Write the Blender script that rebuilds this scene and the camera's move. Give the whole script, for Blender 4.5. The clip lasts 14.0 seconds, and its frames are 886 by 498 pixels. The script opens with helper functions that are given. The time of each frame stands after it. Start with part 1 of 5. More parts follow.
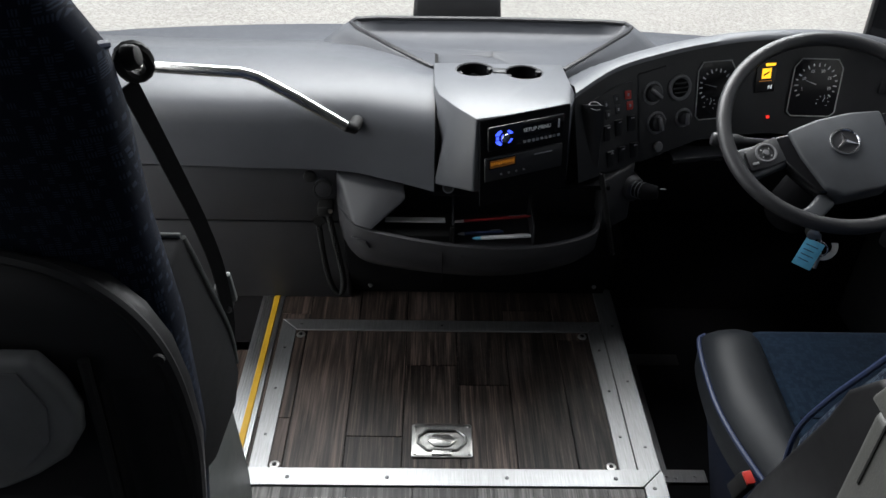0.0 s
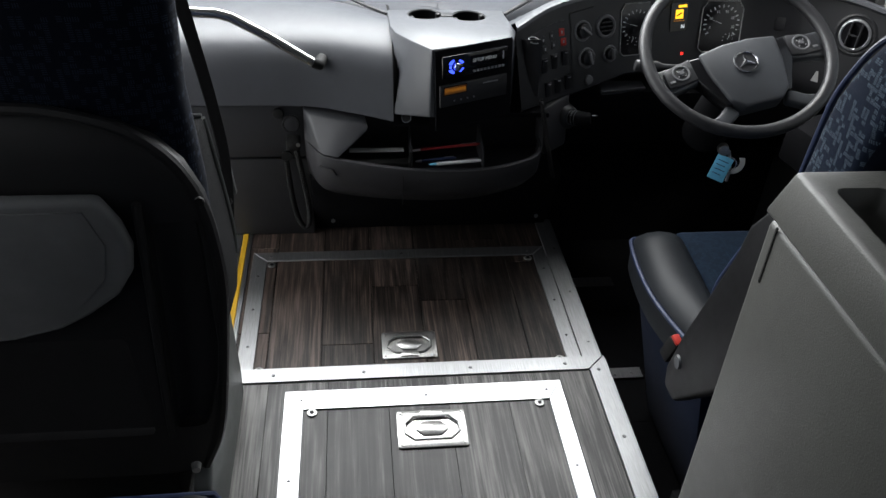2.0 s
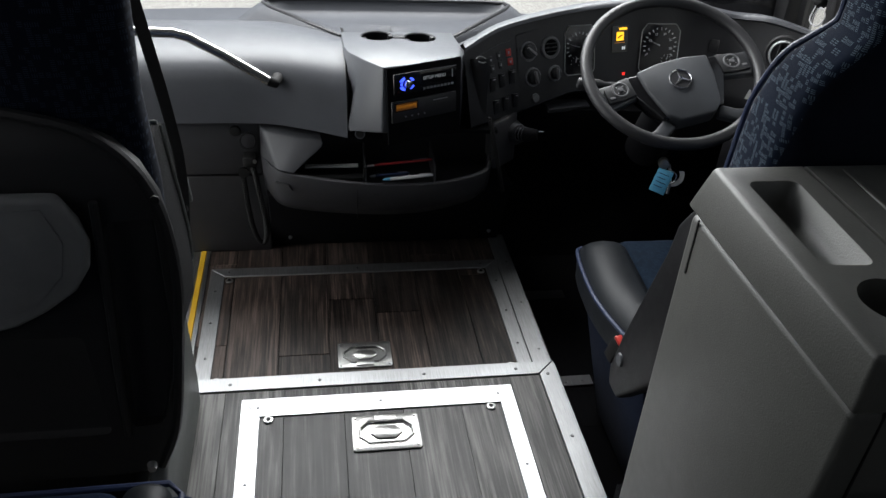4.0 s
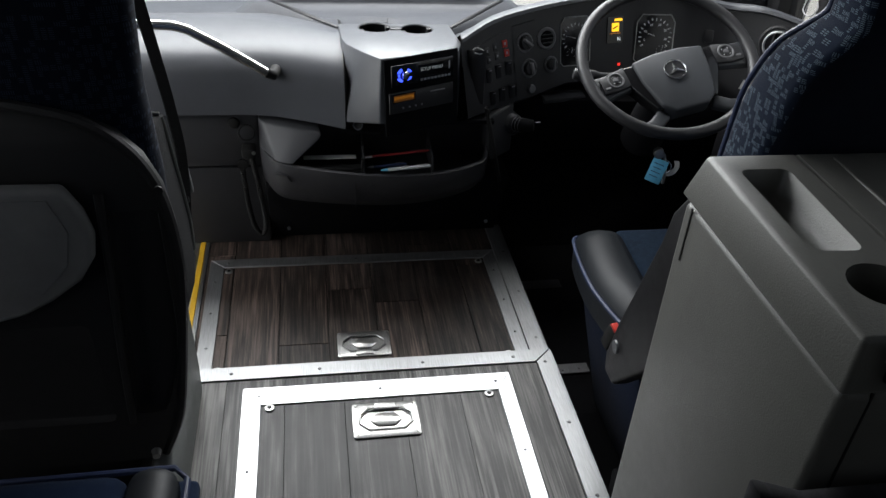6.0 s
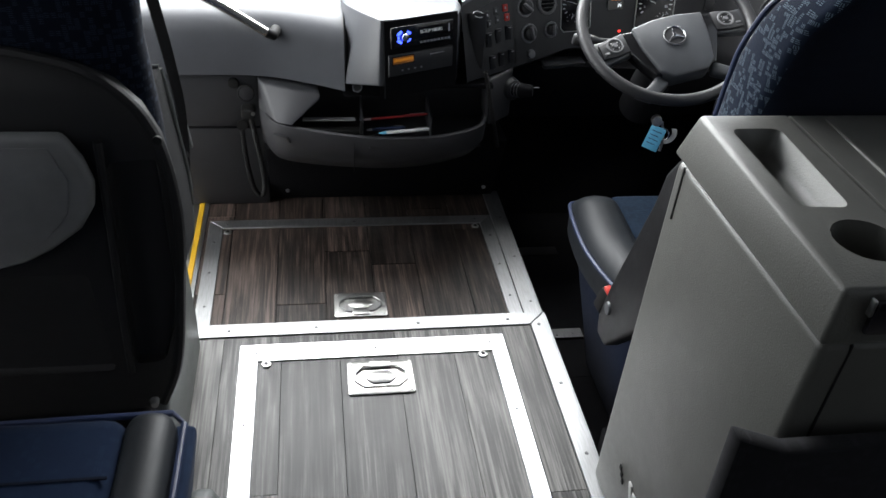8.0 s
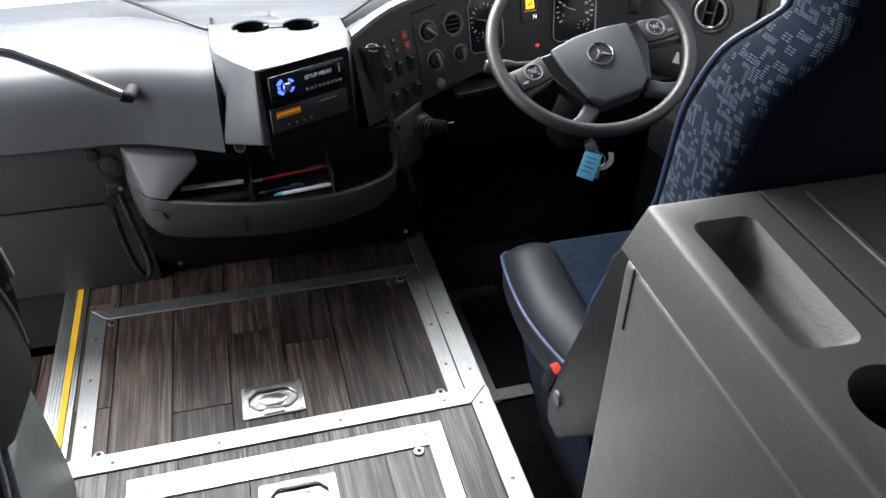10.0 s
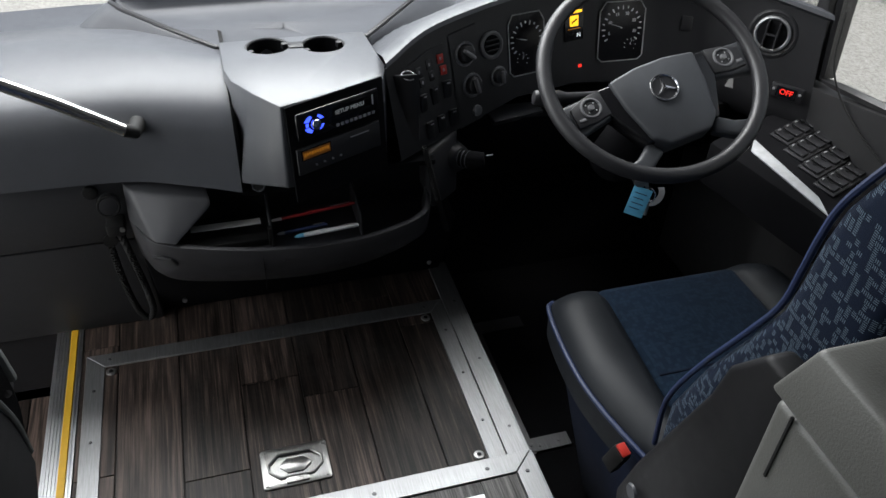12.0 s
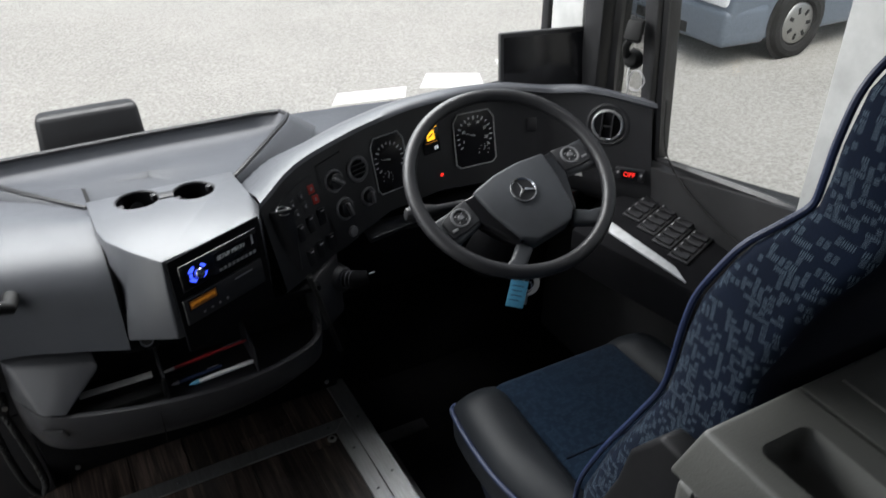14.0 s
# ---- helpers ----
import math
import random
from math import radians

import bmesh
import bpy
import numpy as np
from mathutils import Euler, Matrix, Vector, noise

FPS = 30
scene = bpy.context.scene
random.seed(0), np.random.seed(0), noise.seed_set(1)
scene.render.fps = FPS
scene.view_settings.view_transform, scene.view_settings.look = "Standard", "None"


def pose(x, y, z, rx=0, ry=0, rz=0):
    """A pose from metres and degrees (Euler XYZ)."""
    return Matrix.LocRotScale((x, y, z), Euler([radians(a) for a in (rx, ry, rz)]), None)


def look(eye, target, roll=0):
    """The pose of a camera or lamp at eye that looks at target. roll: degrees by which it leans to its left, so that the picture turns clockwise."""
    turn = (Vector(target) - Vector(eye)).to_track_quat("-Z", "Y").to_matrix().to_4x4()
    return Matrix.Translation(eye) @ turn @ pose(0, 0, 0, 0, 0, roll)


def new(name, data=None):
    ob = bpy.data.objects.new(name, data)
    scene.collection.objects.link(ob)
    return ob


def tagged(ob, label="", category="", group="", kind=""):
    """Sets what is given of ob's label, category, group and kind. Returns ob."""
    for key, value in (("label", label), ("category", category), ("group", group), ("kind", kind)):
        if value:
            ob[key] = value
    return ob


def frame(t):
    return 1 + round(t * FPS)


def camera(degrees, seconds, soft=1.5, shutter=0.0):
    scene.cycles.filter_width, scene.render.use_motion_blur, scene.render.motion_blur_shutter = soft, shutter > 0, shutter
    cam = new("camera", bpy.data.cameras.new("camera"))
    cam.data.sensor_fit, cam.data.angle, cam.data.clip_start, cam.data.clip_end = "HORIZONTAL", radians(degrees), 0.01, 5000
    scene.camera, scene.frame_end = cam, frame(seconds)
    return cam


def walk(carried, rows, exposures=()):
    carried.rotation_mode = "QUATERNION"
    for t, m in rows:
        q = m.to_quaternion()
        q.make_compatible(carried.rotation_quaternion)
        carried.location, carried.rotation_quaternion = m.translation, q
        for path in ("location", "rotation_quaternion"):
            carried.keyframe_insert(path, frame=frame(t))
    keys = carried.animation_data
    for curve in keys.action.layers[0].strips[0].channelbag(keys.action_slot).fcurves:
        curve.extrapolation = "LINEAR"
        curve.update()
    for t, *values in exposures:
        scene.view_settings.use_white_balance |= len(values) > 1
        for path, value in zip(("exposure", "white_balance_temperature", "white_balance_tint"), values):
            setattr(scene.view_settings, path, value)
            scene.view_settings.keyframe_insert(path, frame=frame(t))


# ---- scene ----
cam = camera(58.2, 14.0, shutter=0.2)
PATH = [
    (0, (-0.037, -0.999, 1.296), (0.001, 0.624, 0.129), 1.5),
    (0.5, (-0.009, -0.994, 1.277), (0.043, 0.628, 0.108), 1.0),
    (1, (-0.033, -0.984, 1.28), (0.028, 0.635, 0.108), 0.4),
    (1.2, (-0.026, -1.046, 1.258), (0.034, 0.573, 0.086), -0.1),
    (1.5, (-0.079, -1.133, 1.247), (0.091, 0.471, 0.064), 1.2),
    (2, (-0.116, -1.256, 1.26), (0.097, 0.359, 0.099), 2.9),
    (2.5, (-0.127, -1.295, 1.261), (0.11, 0.362, 0.166), 4.3),
    (3, (-0.113, -1.31, 1.25), (0.173, 0.34, 0.156), 4.8),
    (5.5, (-0.096, -1.351, 1.262), (0.209, 0.303, 0.18), 3.4),
    (6, (-0.106, -1.353, 1.261), (0.207, 0.284, 0.154), 3.8),
    (6.5, (-0.119, -1.37, 1.268), (0.2, 0.267, 0.164), 4.3),
    (7, (-0.101, -1.348, 1.25), (0.252, 0.316, 0.198), 4.8),
    (7.5, (-0.091, -1.328, 1.248), (0.277, 0.295, 0.14), 4.4),
    (8, (-0.102, -1.383, 1.249), (0.209, 0.216, 0.089), 4.8),
    (8.5, (-0.091, -1.504, 1.216), (0.081, 0.112, 0.052), 4.1),
    (9, (-0.023, -1.49, 1.243), (0.199, 0.111, 0.066), 0.9),
    (9.2, (0.026, -1.409, 1.227), (0.392, 0.18, 0.07), 0.4),
    (11.3, (-0.001, -0.856, 1.277), (0.478, 0.631, 0.028), 3.0),
    (11.5, (-0.030, -0.841, 1.270), (0.466, 0.643, 0.025), 3.8),
    (12, (-0.042, -0.831, 1.265), (0.443, 0.657, 0.019), 3.0),
    (12.5, (-0.058, -0.827, 1.270), (0.418, 0.665, 0.026), 3.0),
    (13, (-0.069, -0.824, 1.269), (0.353, 0.690, 0.032), 2.8),
    (13.5, (-0.021, -0.816, 1.256), (0.406, 0.648, -0.038), 1.6),
    (13.7, (-0.085, -0.834, 1.274), (0.555, 0.643, 0.086), 0.6),
    (13.8, (-0.100, -0.832, 1.287), (0.645, 0.653, 0.166), 0.5),
    (14, (-0.067, -0.837, 1.34), (0.743, 0.653, 0.281), 0.1),
]
walk(cam, [(t, look(eye, target, roll)) for t, eye, target, roll in PATH],
     [(0, 0.95), (1.0, 0.97), (1.6, 1.22), (2.5, 0.98), (7.0, 0.95), (7.5, 1.25), (8.0, 1.8), (8.5, 2.12), (9.2, 2.42), (11.3, 1.05), (13.3, 0.92), (13.8, 1.05), (14, 0.87)])

# ---- light: an overcast day outside the coach ----
world = bpy.data.worlds.new("overcast_sky")
scene.world = world
world.use_nodes = True
wn = world.node_tree.nodes
sky = wn.new("ShaderNodeTexSky")
sky.sky_type = "NISHITA"
sky.sun_disc = False
sky.sun_elevation = radians(52)
sky.sun_rotation = radians(200)
sky.air_density, sky.dust_density, sky.ozone_density = 1.0, 4.0, 1.0
cloud = wn.new("ShaderNodeHueSaturation")
cloud.inputs["Saturation"].default_value = 0.35
world.node_tree.links.new(sky.outputs[0], cloud.inputs["Color"])
world.node_tree.links.new(cloud.outputs[0], wn["Background"].inputs[0])
wn["Background"].inputs[1].default_value = 0.15
sun = new("sun", bpy.data.lights.new("sun", "SUN"))
sun.data.energy, sun.data.angle, sun.data.color = 1.2, radians(25), (1.0, 0.97, 0.93)
sun.matrix_world = look((2, -4, 9), (0, 0, 0))


def daylight(name, place, target, wide, high, watts):
    """An area lamp added in a window's opening to strengthen the sky light."""
    ob = new(name, bpy.data.lights.new(name, "AREA"))
    ob.data.shape, ob.data.size, ob.data.size_y, ob.data.energy, ob.data.color = "RECTANGLE", wide, high, watts, (0.97, 0.99, 1.0)
    ob.matrix_world = look(place, target)


daylight("windscreen_fill", (0, 0.985, 1.27), (0, 0.25, 0.55), 1.9, 0.62, 30)
daylight("door_fill", (-1.12, 0.28, 0.75), (0, 0.28, 0.3), 0.55, 1.6, 4.0)


# ---- mesh helpers ----
def link(name, bm, mat, parent=None, label="", smooth=35):
    me = bpy.data.meshes.new(name)
    bmesh.ops.recalc_face_normals(bm, faces=bm.faces[:])
    bm.to_mesh(me)
    bm.free()
    if mat:
        me.materials.append(mat)
    if smooth:
        for p in me.polygons:
            p.use_smooth = True
        me.set_sharp_from_angle(angle=radians(smooth))
    ob = new(name, me)
    if parent:
        ob.parent = parent
    if label:
        ob["label"] = label
    return ob


def part(name, bm, mat, parent, label="", smooth=35):
    return link(name, bm, mat, parent, label, smooth)


def thing(name, label, category, group="", kind=""):
    return tagged(new(name), label, category, group, kind)


def soften(bm, r, seg=2):
    if r > 0:
        edges = [e for e in bm.edges if len(e.link_faces) == 2 and e.calc_face_angle(0) > 0.6]
        bmesh.ops.bevel(bm, geom=edges, offset=r, segments=seg, affect="EDGES", profile=0.5, clamp_overlap=True)
    return bm


def box(x0, x1, y0, y1, z0, z1, r=0.0, seg=2):
    bm = bmesh.new()
    bmesh.ops.create_cube(bm, size=1)
    for v in bm.verts:
        v.co = (x0 + (v.co.x + 0.5) * (x1 - x0), y0 + (v.co.y + 0.5) * (y1 - y0), z0 + (v.co.z + 0.5) * (z1 - z0))
    return soften(bm, r, seg)


def hull8(low, high, r=0.0, seg=2):
    """A block between a lower and an upper loop of points."""
    bm = bmesh.new()
    a = [bm.verts.new(p) for p in low]
    b = [bm.verts.new(p) for p in high]
    n = len(a)
    bm.faces.new(a)
    bm.faces.new(b)
    for i in range(n):
        bm.faces.new((a[i], a[(i + 1) % n], b[(i + 1) % n], b[i]))
    bmesh.ops.recalc_face_normals(bm, faces=bm.faces[:])
    return soften(bm, r, seg)


def prism(outline, axis, a, b, r=0.0, seg=2):
    """A flat outline of two coordinates, drawn out along an axis from a to b."""
    def at(p, q):
        return {"x": (q, p[0], p[1]), "y": (p[0], q, p[1]), "z": (p[0], p[1], q)}[axis]
    return hull8([at(p, a) for p in outline], [at(p, b) for p in outline], r, seg)


def rings(loops, closed=True, caps=True):
    """A skin over loops of points of equal count."""
    bm = bmesh.new()
    rows = [[bm.verts.new(p) for p in loop] for loop in loops]
    n = len(rows[0])
    for r0, r1 in zip(rows, rows[1:]):
        for i in range(n if closed else n - 1):
            bm.faces.new((r0[i], r0[(i + 1) % n], r1[(i + 1) % n], r1[i]))
    if caps and closed:
        bm.faces.new(rows[0])
        bm.faces.new(rows[-1])
    return bm


def tube(points, radius, n=10, closed=False):
    """A round bar along a line of points."""
    pts = [Vector(p) for p in points]
    loops, side = [], None
    for i, p in enumerate(pts):
        if closed:
            d = pts[(i + 1) % len(pts)] - pts[i - 1]
        else:
            d = pts[min(i + 1, len(pts) - 1)] - pts[max(i - 1, 0)]
        d.normalize()
        if side is None:
            side = d.orthogonal().normalized()
        side = (side - d * side.dot(d)).normalized()
        up = d.cross(side)
        rr = radius[i] if isinstance(radius, (list, tuple)) else radius
        loops.append([p + rr * (math.cos(k * 2 * math.pi / n) * side + math.sin(k * 2 * math.pi / n) * up) for k in range(n)])
    bm = rings(loops, True, not closed)
    if closed:
        bm.verts.ensure_lookup_table()
        m = len(bm.verts)
        for k in range(n):
            try:
                bm.faces.new((bm.verts[m - n + k], bm.verts[m - n + (k + 1) % n], bm.verts[(k + 1) % n], bm.verts[k]))
            except ValueError:
                pass
    return bm


def curve(points, steps=8):
    """A smooth line through points."""
    p = [Vector(q) for q in points]
    p = [2 * p[0] - p[1]] + p + [2 * p[-1] - p[-2]]
    out = []
    for a, b, c, d in zip(p, p[1:], p[2:], p[3:]):
        for i in range(steps):
            t = i / steps
            out.append(0.5 * (2 * b + (c - a) * t + (2 * a - 5 * b + 4 * c - d) * t * t + (3 * b - a - 3 * c + d) * t ** 3))
    return out + [p[-2]]


def carve(ob, cutter):
    """Cuts the form cutter out of a mesh object, for good."""
    me = bpy.data.meshes.new("cutter")
    bmesh.ops.recalc_face_normals(cutter, faces=cutter.faces[:])
    cutter.to_mesh(me)
    cutter.free()
    tool = new("cutter", me)
    mod = ob.modifiers.new("cut", "BOOLEAN")
    mod.operation, mod.object, mod.solver = "DIFFERENCE", tool, "EXACT"
    bpy.context.view_layer.update()
    cut = bpy.data.meshes.new_from_object(ob.evaluated_get(bpy.context.evaluated_depsgraph_get()))
    ob.modifiers.clear()
    old, ob.data = ob.data, cut
    bpy.data.meshes.remove(old)
    bpy.data.objects.remove(tool)
    bpy.data.meshes.remove(me)
    for q in ob.data.polygons:
        q.use_smooth = True
    ob.data.set_sharp_from_angle(angle=radians(35))
    return ob


def put(bm, m):
    bmesh.ops.transform(bm, matrix=m, verts=bm.verts[:])
    return bm


def join(*bms):
    out = bms[0]
    for b in bms[1:]:
        me = bpy.data.meshes.new("join")
        b.to_mesh(me)
        b.free()
        out.from_mesh(me)
        bpy.data.meshes.remove(me)
    return out


def disc(r, h, n=24, r2=None, bevel=0.0):
    """A short round block from z = 0 to h."""
    bm = bmesh.new()
    bmesh.ops.create_cone(bm, cap_ends=True, segments=n, radius1=r, radius2=r if r2 is None else r2, depth=h)
    put(bm, Matrix.Translation((0, 0, h / 2)))
    return soften(bm, bevel)


def ring(r, t, n=32, m=8):
    return tube([(r * math.cos(k * 2 * math.pi / n), r * math.sin(k * 2 * math.pi / n), 0) for k in range(n)], t, m, True)


def facing(place, normal, up=(0, 0, 1)):
    """A pose at place whose z looks along normal and whose y is as near to up as it can be."""
    z = Vector(normal).normalized()
    x = Vector(up).cross(z).normalized()
    y = z.cross(x)
    m = Matrix((x, y, z)).transposed().to_4x4()
    m.translation = place
    return m


def writing(name, text, size, m, mat, parent, depth=0.0006):
    cu = bpy.data.curves.new(name, "FONT")
    cu.body, cu.size, cu.extrude, cu.align_x, cu.align_y = text, size, depth, "CENTER", "CENTER"
    tmp = bpy.data.objects.new(name, cu)
    me = bpy.data.meshes.new_from_object(tmp)
    me.transform(m)
    bpy.data.objects.remove(tmp)
    me.materials.clear()
    me.materials.append(mat)
    ob = new(name, me)
    ob.parent = parent
    return ob


# ---- materials ----
def material(name):
    m = bpy.data.materials.new(name)
    m.use_nodes = True
    return m, m.node_tree.nodes, m.node_tree.links, m.node_tree.nodes["Principled BSDF"]


def noise_node(n, l, coord, scale, detail=4, rough=0.6, stretch=None):
    t = n.new("ShaderNodeTexNoise")
    t.inputs["Scale"].default_value, t.inputs["Detail"].default_value, t.inputs["Roughness"].default_value = scale, detail, rough
    if stretch:
        mp = n.new("ShaderNodeMapping")
        mp.inputs["Scale"].default_value = stretch
        l.new(coord, mp.inputs["Vector"])
        coord = mp.outputs[0]
    l.new(coord, t.inputs["Vector"])
    return t.outputs["Fac"]


def ramp(n, l, fac, stops):
    r = n.new("ShaderNodeValToRGB")
    r.color_ramp.elements[0].position, r.color_ramp.elements[0].color = stops[0][0], (*stops[0][1], 1)
    r.color_ramp.elements[1].position, r.color_ramp.elements[1].color = stops[-1][0], (*stops[-1][1], 1)
    for p, c in stops[1:-1]:
        e = r.color_ramp.elements.new(p)
        e.color = (*c, 1)
    l.new(fac, r.inputs[0])
    return r.outputs[0]


def bump(n, l, b, height, strength, distance):
    k = n.new("ShaderNodeBump")
    k.inputs["Strength"].default_value, k.inputs["Distance"].default_value = strength, distance
    l.new(height, k.inputs["Height"])
    l.new(k.outputs[0], b.inputs["Normal"])
    return k


def math_node(n, l, op, a, b=None):
    k = n.new("ShaderNodeMath")
    k.operation = op
    for i, v in enumerate((a, b)):
        if v is None:
            continue
        if isinstance(v, (int, float)):
            k.inputs[i].default_value = v
        else:
            l.new(v, k.inputs[i])
    return k.outputs[0]


def plastic(name, color, rough=0.5, grain=900, depth=0.0004, wear=0.25, spec=0.5):
    """Moulded plastic with a fine leather grain, faint dust and scuffs."""
    m, n, l, b = material(name)
    co = n.new("ShaderNodeTexCoord").outputs["Object"]
    big = noise_node(n, l, co, 7, 5, 0.65)
    c = Vector(color)
    l.new(ramp(n, l, big, [(0.3, c * (1 - wear)), (0.55, c), (0.8, c * (1 + wear))]), b.inputs["Base Color"])
    fine = noise_node(n, l, co, grain, 2)
    rr = n.new("ShaderNodeMapRange")
    rr.inputs["To Min"].default_value, rr.inputs["To Max"].default_value = rough - 0.08, rough + 0.12
    l.new(noise_node(n, l, co, 40, 5, 0.7), rr.inputs["Value"])
    l.new(rr.outputs[0], b.inputs["Roughness"])
    b.inputs["Specular IOR Level"].default_value = spec
    bump(n, l, b, fine, 0.35, depth)
    return m


def metal(name, color, rough, stretch=(40, 2, 40)):
    m, n, l, b = material(name)
    co = n.new("ShaderNodeTexCoord").outputs["Object"]
    g = noise_node(n, l, co, 12, 4, 0.6, stretch)
    c = Vector(color)
    l.new(ramp(n, l, g, [(0.3, c * 0.8), (0.7, c * 1.1)]), b.inputs["Base Color"])
    rr = n.new("ShaderNodeMapRange")
    rr.inputs["To Min"].default_value, rr.inputs["To Max"].default_value = rough - 0.08, rough + 0.15
    l.new(noise_node(n, l, co, 18, 6, 0.75), rr.inputs["Value"])
    l.new(rr.outputs[0], b.inputs["Roughness"])
    b.inputs["Metallic"].default_value = 1
    bump(n, l, b, g, 0.08, 0.0005)
    return m


def wood(name, dark, mid, pale, rough=0.38, spec=0.5):
    """Wood-look vinyl plank; the grain runs along y."""
    m, n, l, b = material(name)
    co = n.new("ShaderNodeTexCoord").outputs["Object"]
    info = n.new("ShaderNodeObjectInfo")
    add = n.new("ShaderNodeVectorMath")
    l.new(co, add.inputs[0])
    comb = n.new("ShaderNodeCombineXYZ")
    l.new(math_node(n, l, "MULTIPLY", info.outputs["Random"], 37.0), comb.inputs[0])
    l.new(math_node(n, l, "MULTIPLY", info.outputs["Random"], 11.0), comb.inputs[1])
    l.new(comb.outputs[0], add.inputs[1])
    v = add.outputs[0]
    rings_ = noise_node(n, l, v, 7, 2, 0.5, (2.6, 0.22, 1))
    waves = math_node(n, l, "ADD", math_node(n, l, "MULTIPLY", math_node(n, l, "SINE", math_node(n, l, "MULTIPLY", rings_, 34.0)), 0.5), 0.5)
    fine = noise_node(n, l, v, 60, 6, 0.74, (3.4, 0.07, 1))
    mix = math_node(n, l, "ADD", math_node(n, l, "MULTIPLY", waves, 0.13), math_node(n, l, "MULTIPLY", fine, 0.96))
    tone = math_node(n, l, "ADD", mix, math_node(n, l, "MULTIPLY", math_node(n, l, "SUBTRACT", info.outputs["Random"], 0.5), 0.17))
    dust = noise_node(n, l, co, 3.2, 6, 0.7)
    soil = n.new("ShaderNodeMix")
    soil.data_type = "RGBA"
    l.new(ramp(n, l, dust, [(0.48, (0, 0, 0)), (0.80, (0.38, 0.38, 0.38))]), soil.inputs[0])
    soil.inputs[7].default_value = (0.085, 0.082, 0.080, 1)
    l.new(soil.outputs[2], b.inputs["Base Color"])
    l.new(ramp(n, l, tone, [(0.39, dark), (0.545, mid), (0.76, pale)]), soil.inputs[6])
    scuff = noise_node(n, l, co, 25, 6, 0.75)
    rr = n.new("ShaderNodeMapRange")
    rr.inputs["To Min"].default_value, rr.inputs["To Max"].default_value = rough - 0.06, rough + 0.16
    l.new(scuff, rr.inputs["Value"])
    l.new(rr.outputs[0], b.inputs["Roughness"])
    b.inputs["Specular IOR Level"].default_value = spec
    bump(n, l, b, mix, 0.35, 0.0008)
    return m


def fabric(name, base, fleck, plane="xz", cell=0.0115, share=0.5, sheen=0.2):
    """Woven moquette with small groups of dashes."""
    m, n, l, b = material(name)
    co = n.new("ShaderNodeTexCoord").outputs["Object"]
    sep = n.new("ShaderNodeSeparateXYZ")
    l.new(co, sep.inputs[0])
    out = {"x": sep.outputs[0], "y": sep.outputs[1], "z": sep.outputs[2]}
    u = math_node(n, l, "DIVIDE", out[plane[0]], cell)
    v = math_node(n, l, "DIVIDE", out[plane[1]], cell)
    comb = n.new("ShaderNodeCombineXYZ")
    l.new(math_node(n, l, "FLOOR", u), comb.inputs[0])
    l.new(math_node(n, l, "FLOOR", v), comb.inputs[1])
    wn_ = n.new("ShaderNodeTexWhiteNoise")
    wn_.noise_dimensions = "2D"
    l.new(comb.outputs[0], wn_.inputs["Vector"])
    rnd = wn_.outputs["Value"]
    fu, fv = math_node(n, l, "FRACT", u), math_node(n, l, "FRACT", v)
    turn = math_node(n, l, "GREATER_THAN", math_node(n, l, "FRACT", math_node(n, l, "MULTIPLY", rnd, 7.0)), 0.5)
    def blend(a, c):
        k = n.new("ShaderNodeMix")
        l.new(turn, k.inputs[0])
        l.new(a, k.inputs[2])
        l.new(c, k.inputs[3])
        return k.outputs[0]
    along, across = blend(fu, fv), blend(fv, fu)
    bars = math_node(n, l, "GREATER_THAN", math_node(n, l, "FRACT", math_node(n, l, "MULTIPLY", across, 3.0)), 0.5)
    ends = math_node(n, l, "LESS_THAN", math_node(n, l, "ABSOLUTE", math_node(n, l, "SUBTRACT", along, 0.5)), 0.36)
    bars = math_node(n, l, "MULTIPLY", bars, math_node(n, l, "LESS_THAN", math_node(n, l, "ABSOLUTE", math_node(n, l, "SUBTRACT", across, 0.58)), 0.44))
    on = math_node(n, l, "LESS_THAN", rnd, share)
    fac = math_node(n, l, "MULTIPLY", math_node(n, l, "MULTIPLY", bars, ends), on)
    weave = noise_node(n, l, co, 1400, 2)
    worn = noise_node(n, l, co, 9, 4)
    bc = Vector(base)
    ground_ = ramp(n, l, math_node(n, l, "ADD", math_node(n, l, "MULTIPLY", weave, 0.6), math_node(n, l, "MULTIPLY", worn, 0.4)), [(0.3, bc * 0.6), (0.7, bc * 1.4)])
    mixc = n.new("ShaderNodeMix")
    mixc.data_type = "RGBA"
    l.new(math_node(n, l, "MULTIPLY", fac, math_node(n, l, "ADD", weave, 0.25)), mixc.inputs[0])
    l.new(ground_, mixc.inputs[6])
    mixc.inputs[7].default_value = (*fleck, 1)
    l.new(mixc.outputs[2], b.inputs["Base Color"])
    b.inputs["Roughness"].default_value = 0.95
    b.inputs["Specular IOR Level"].default_value = 0.15
    b.inputs["Sheen Weight"].default_value = sheen
    bump(n, l, b, weave, 0.5, 0.0006)
    return m


def glow(name, color, strength):
    m, n, l, b = material(name)
    b.inputs["Base Color"].default_value = (*[c * 0.3 for c in color], 1)
    b.inputs["Emission Color"].default_value = (*color, 1)
    b.inputs["Emission Strength"].default_value = strength
    return m


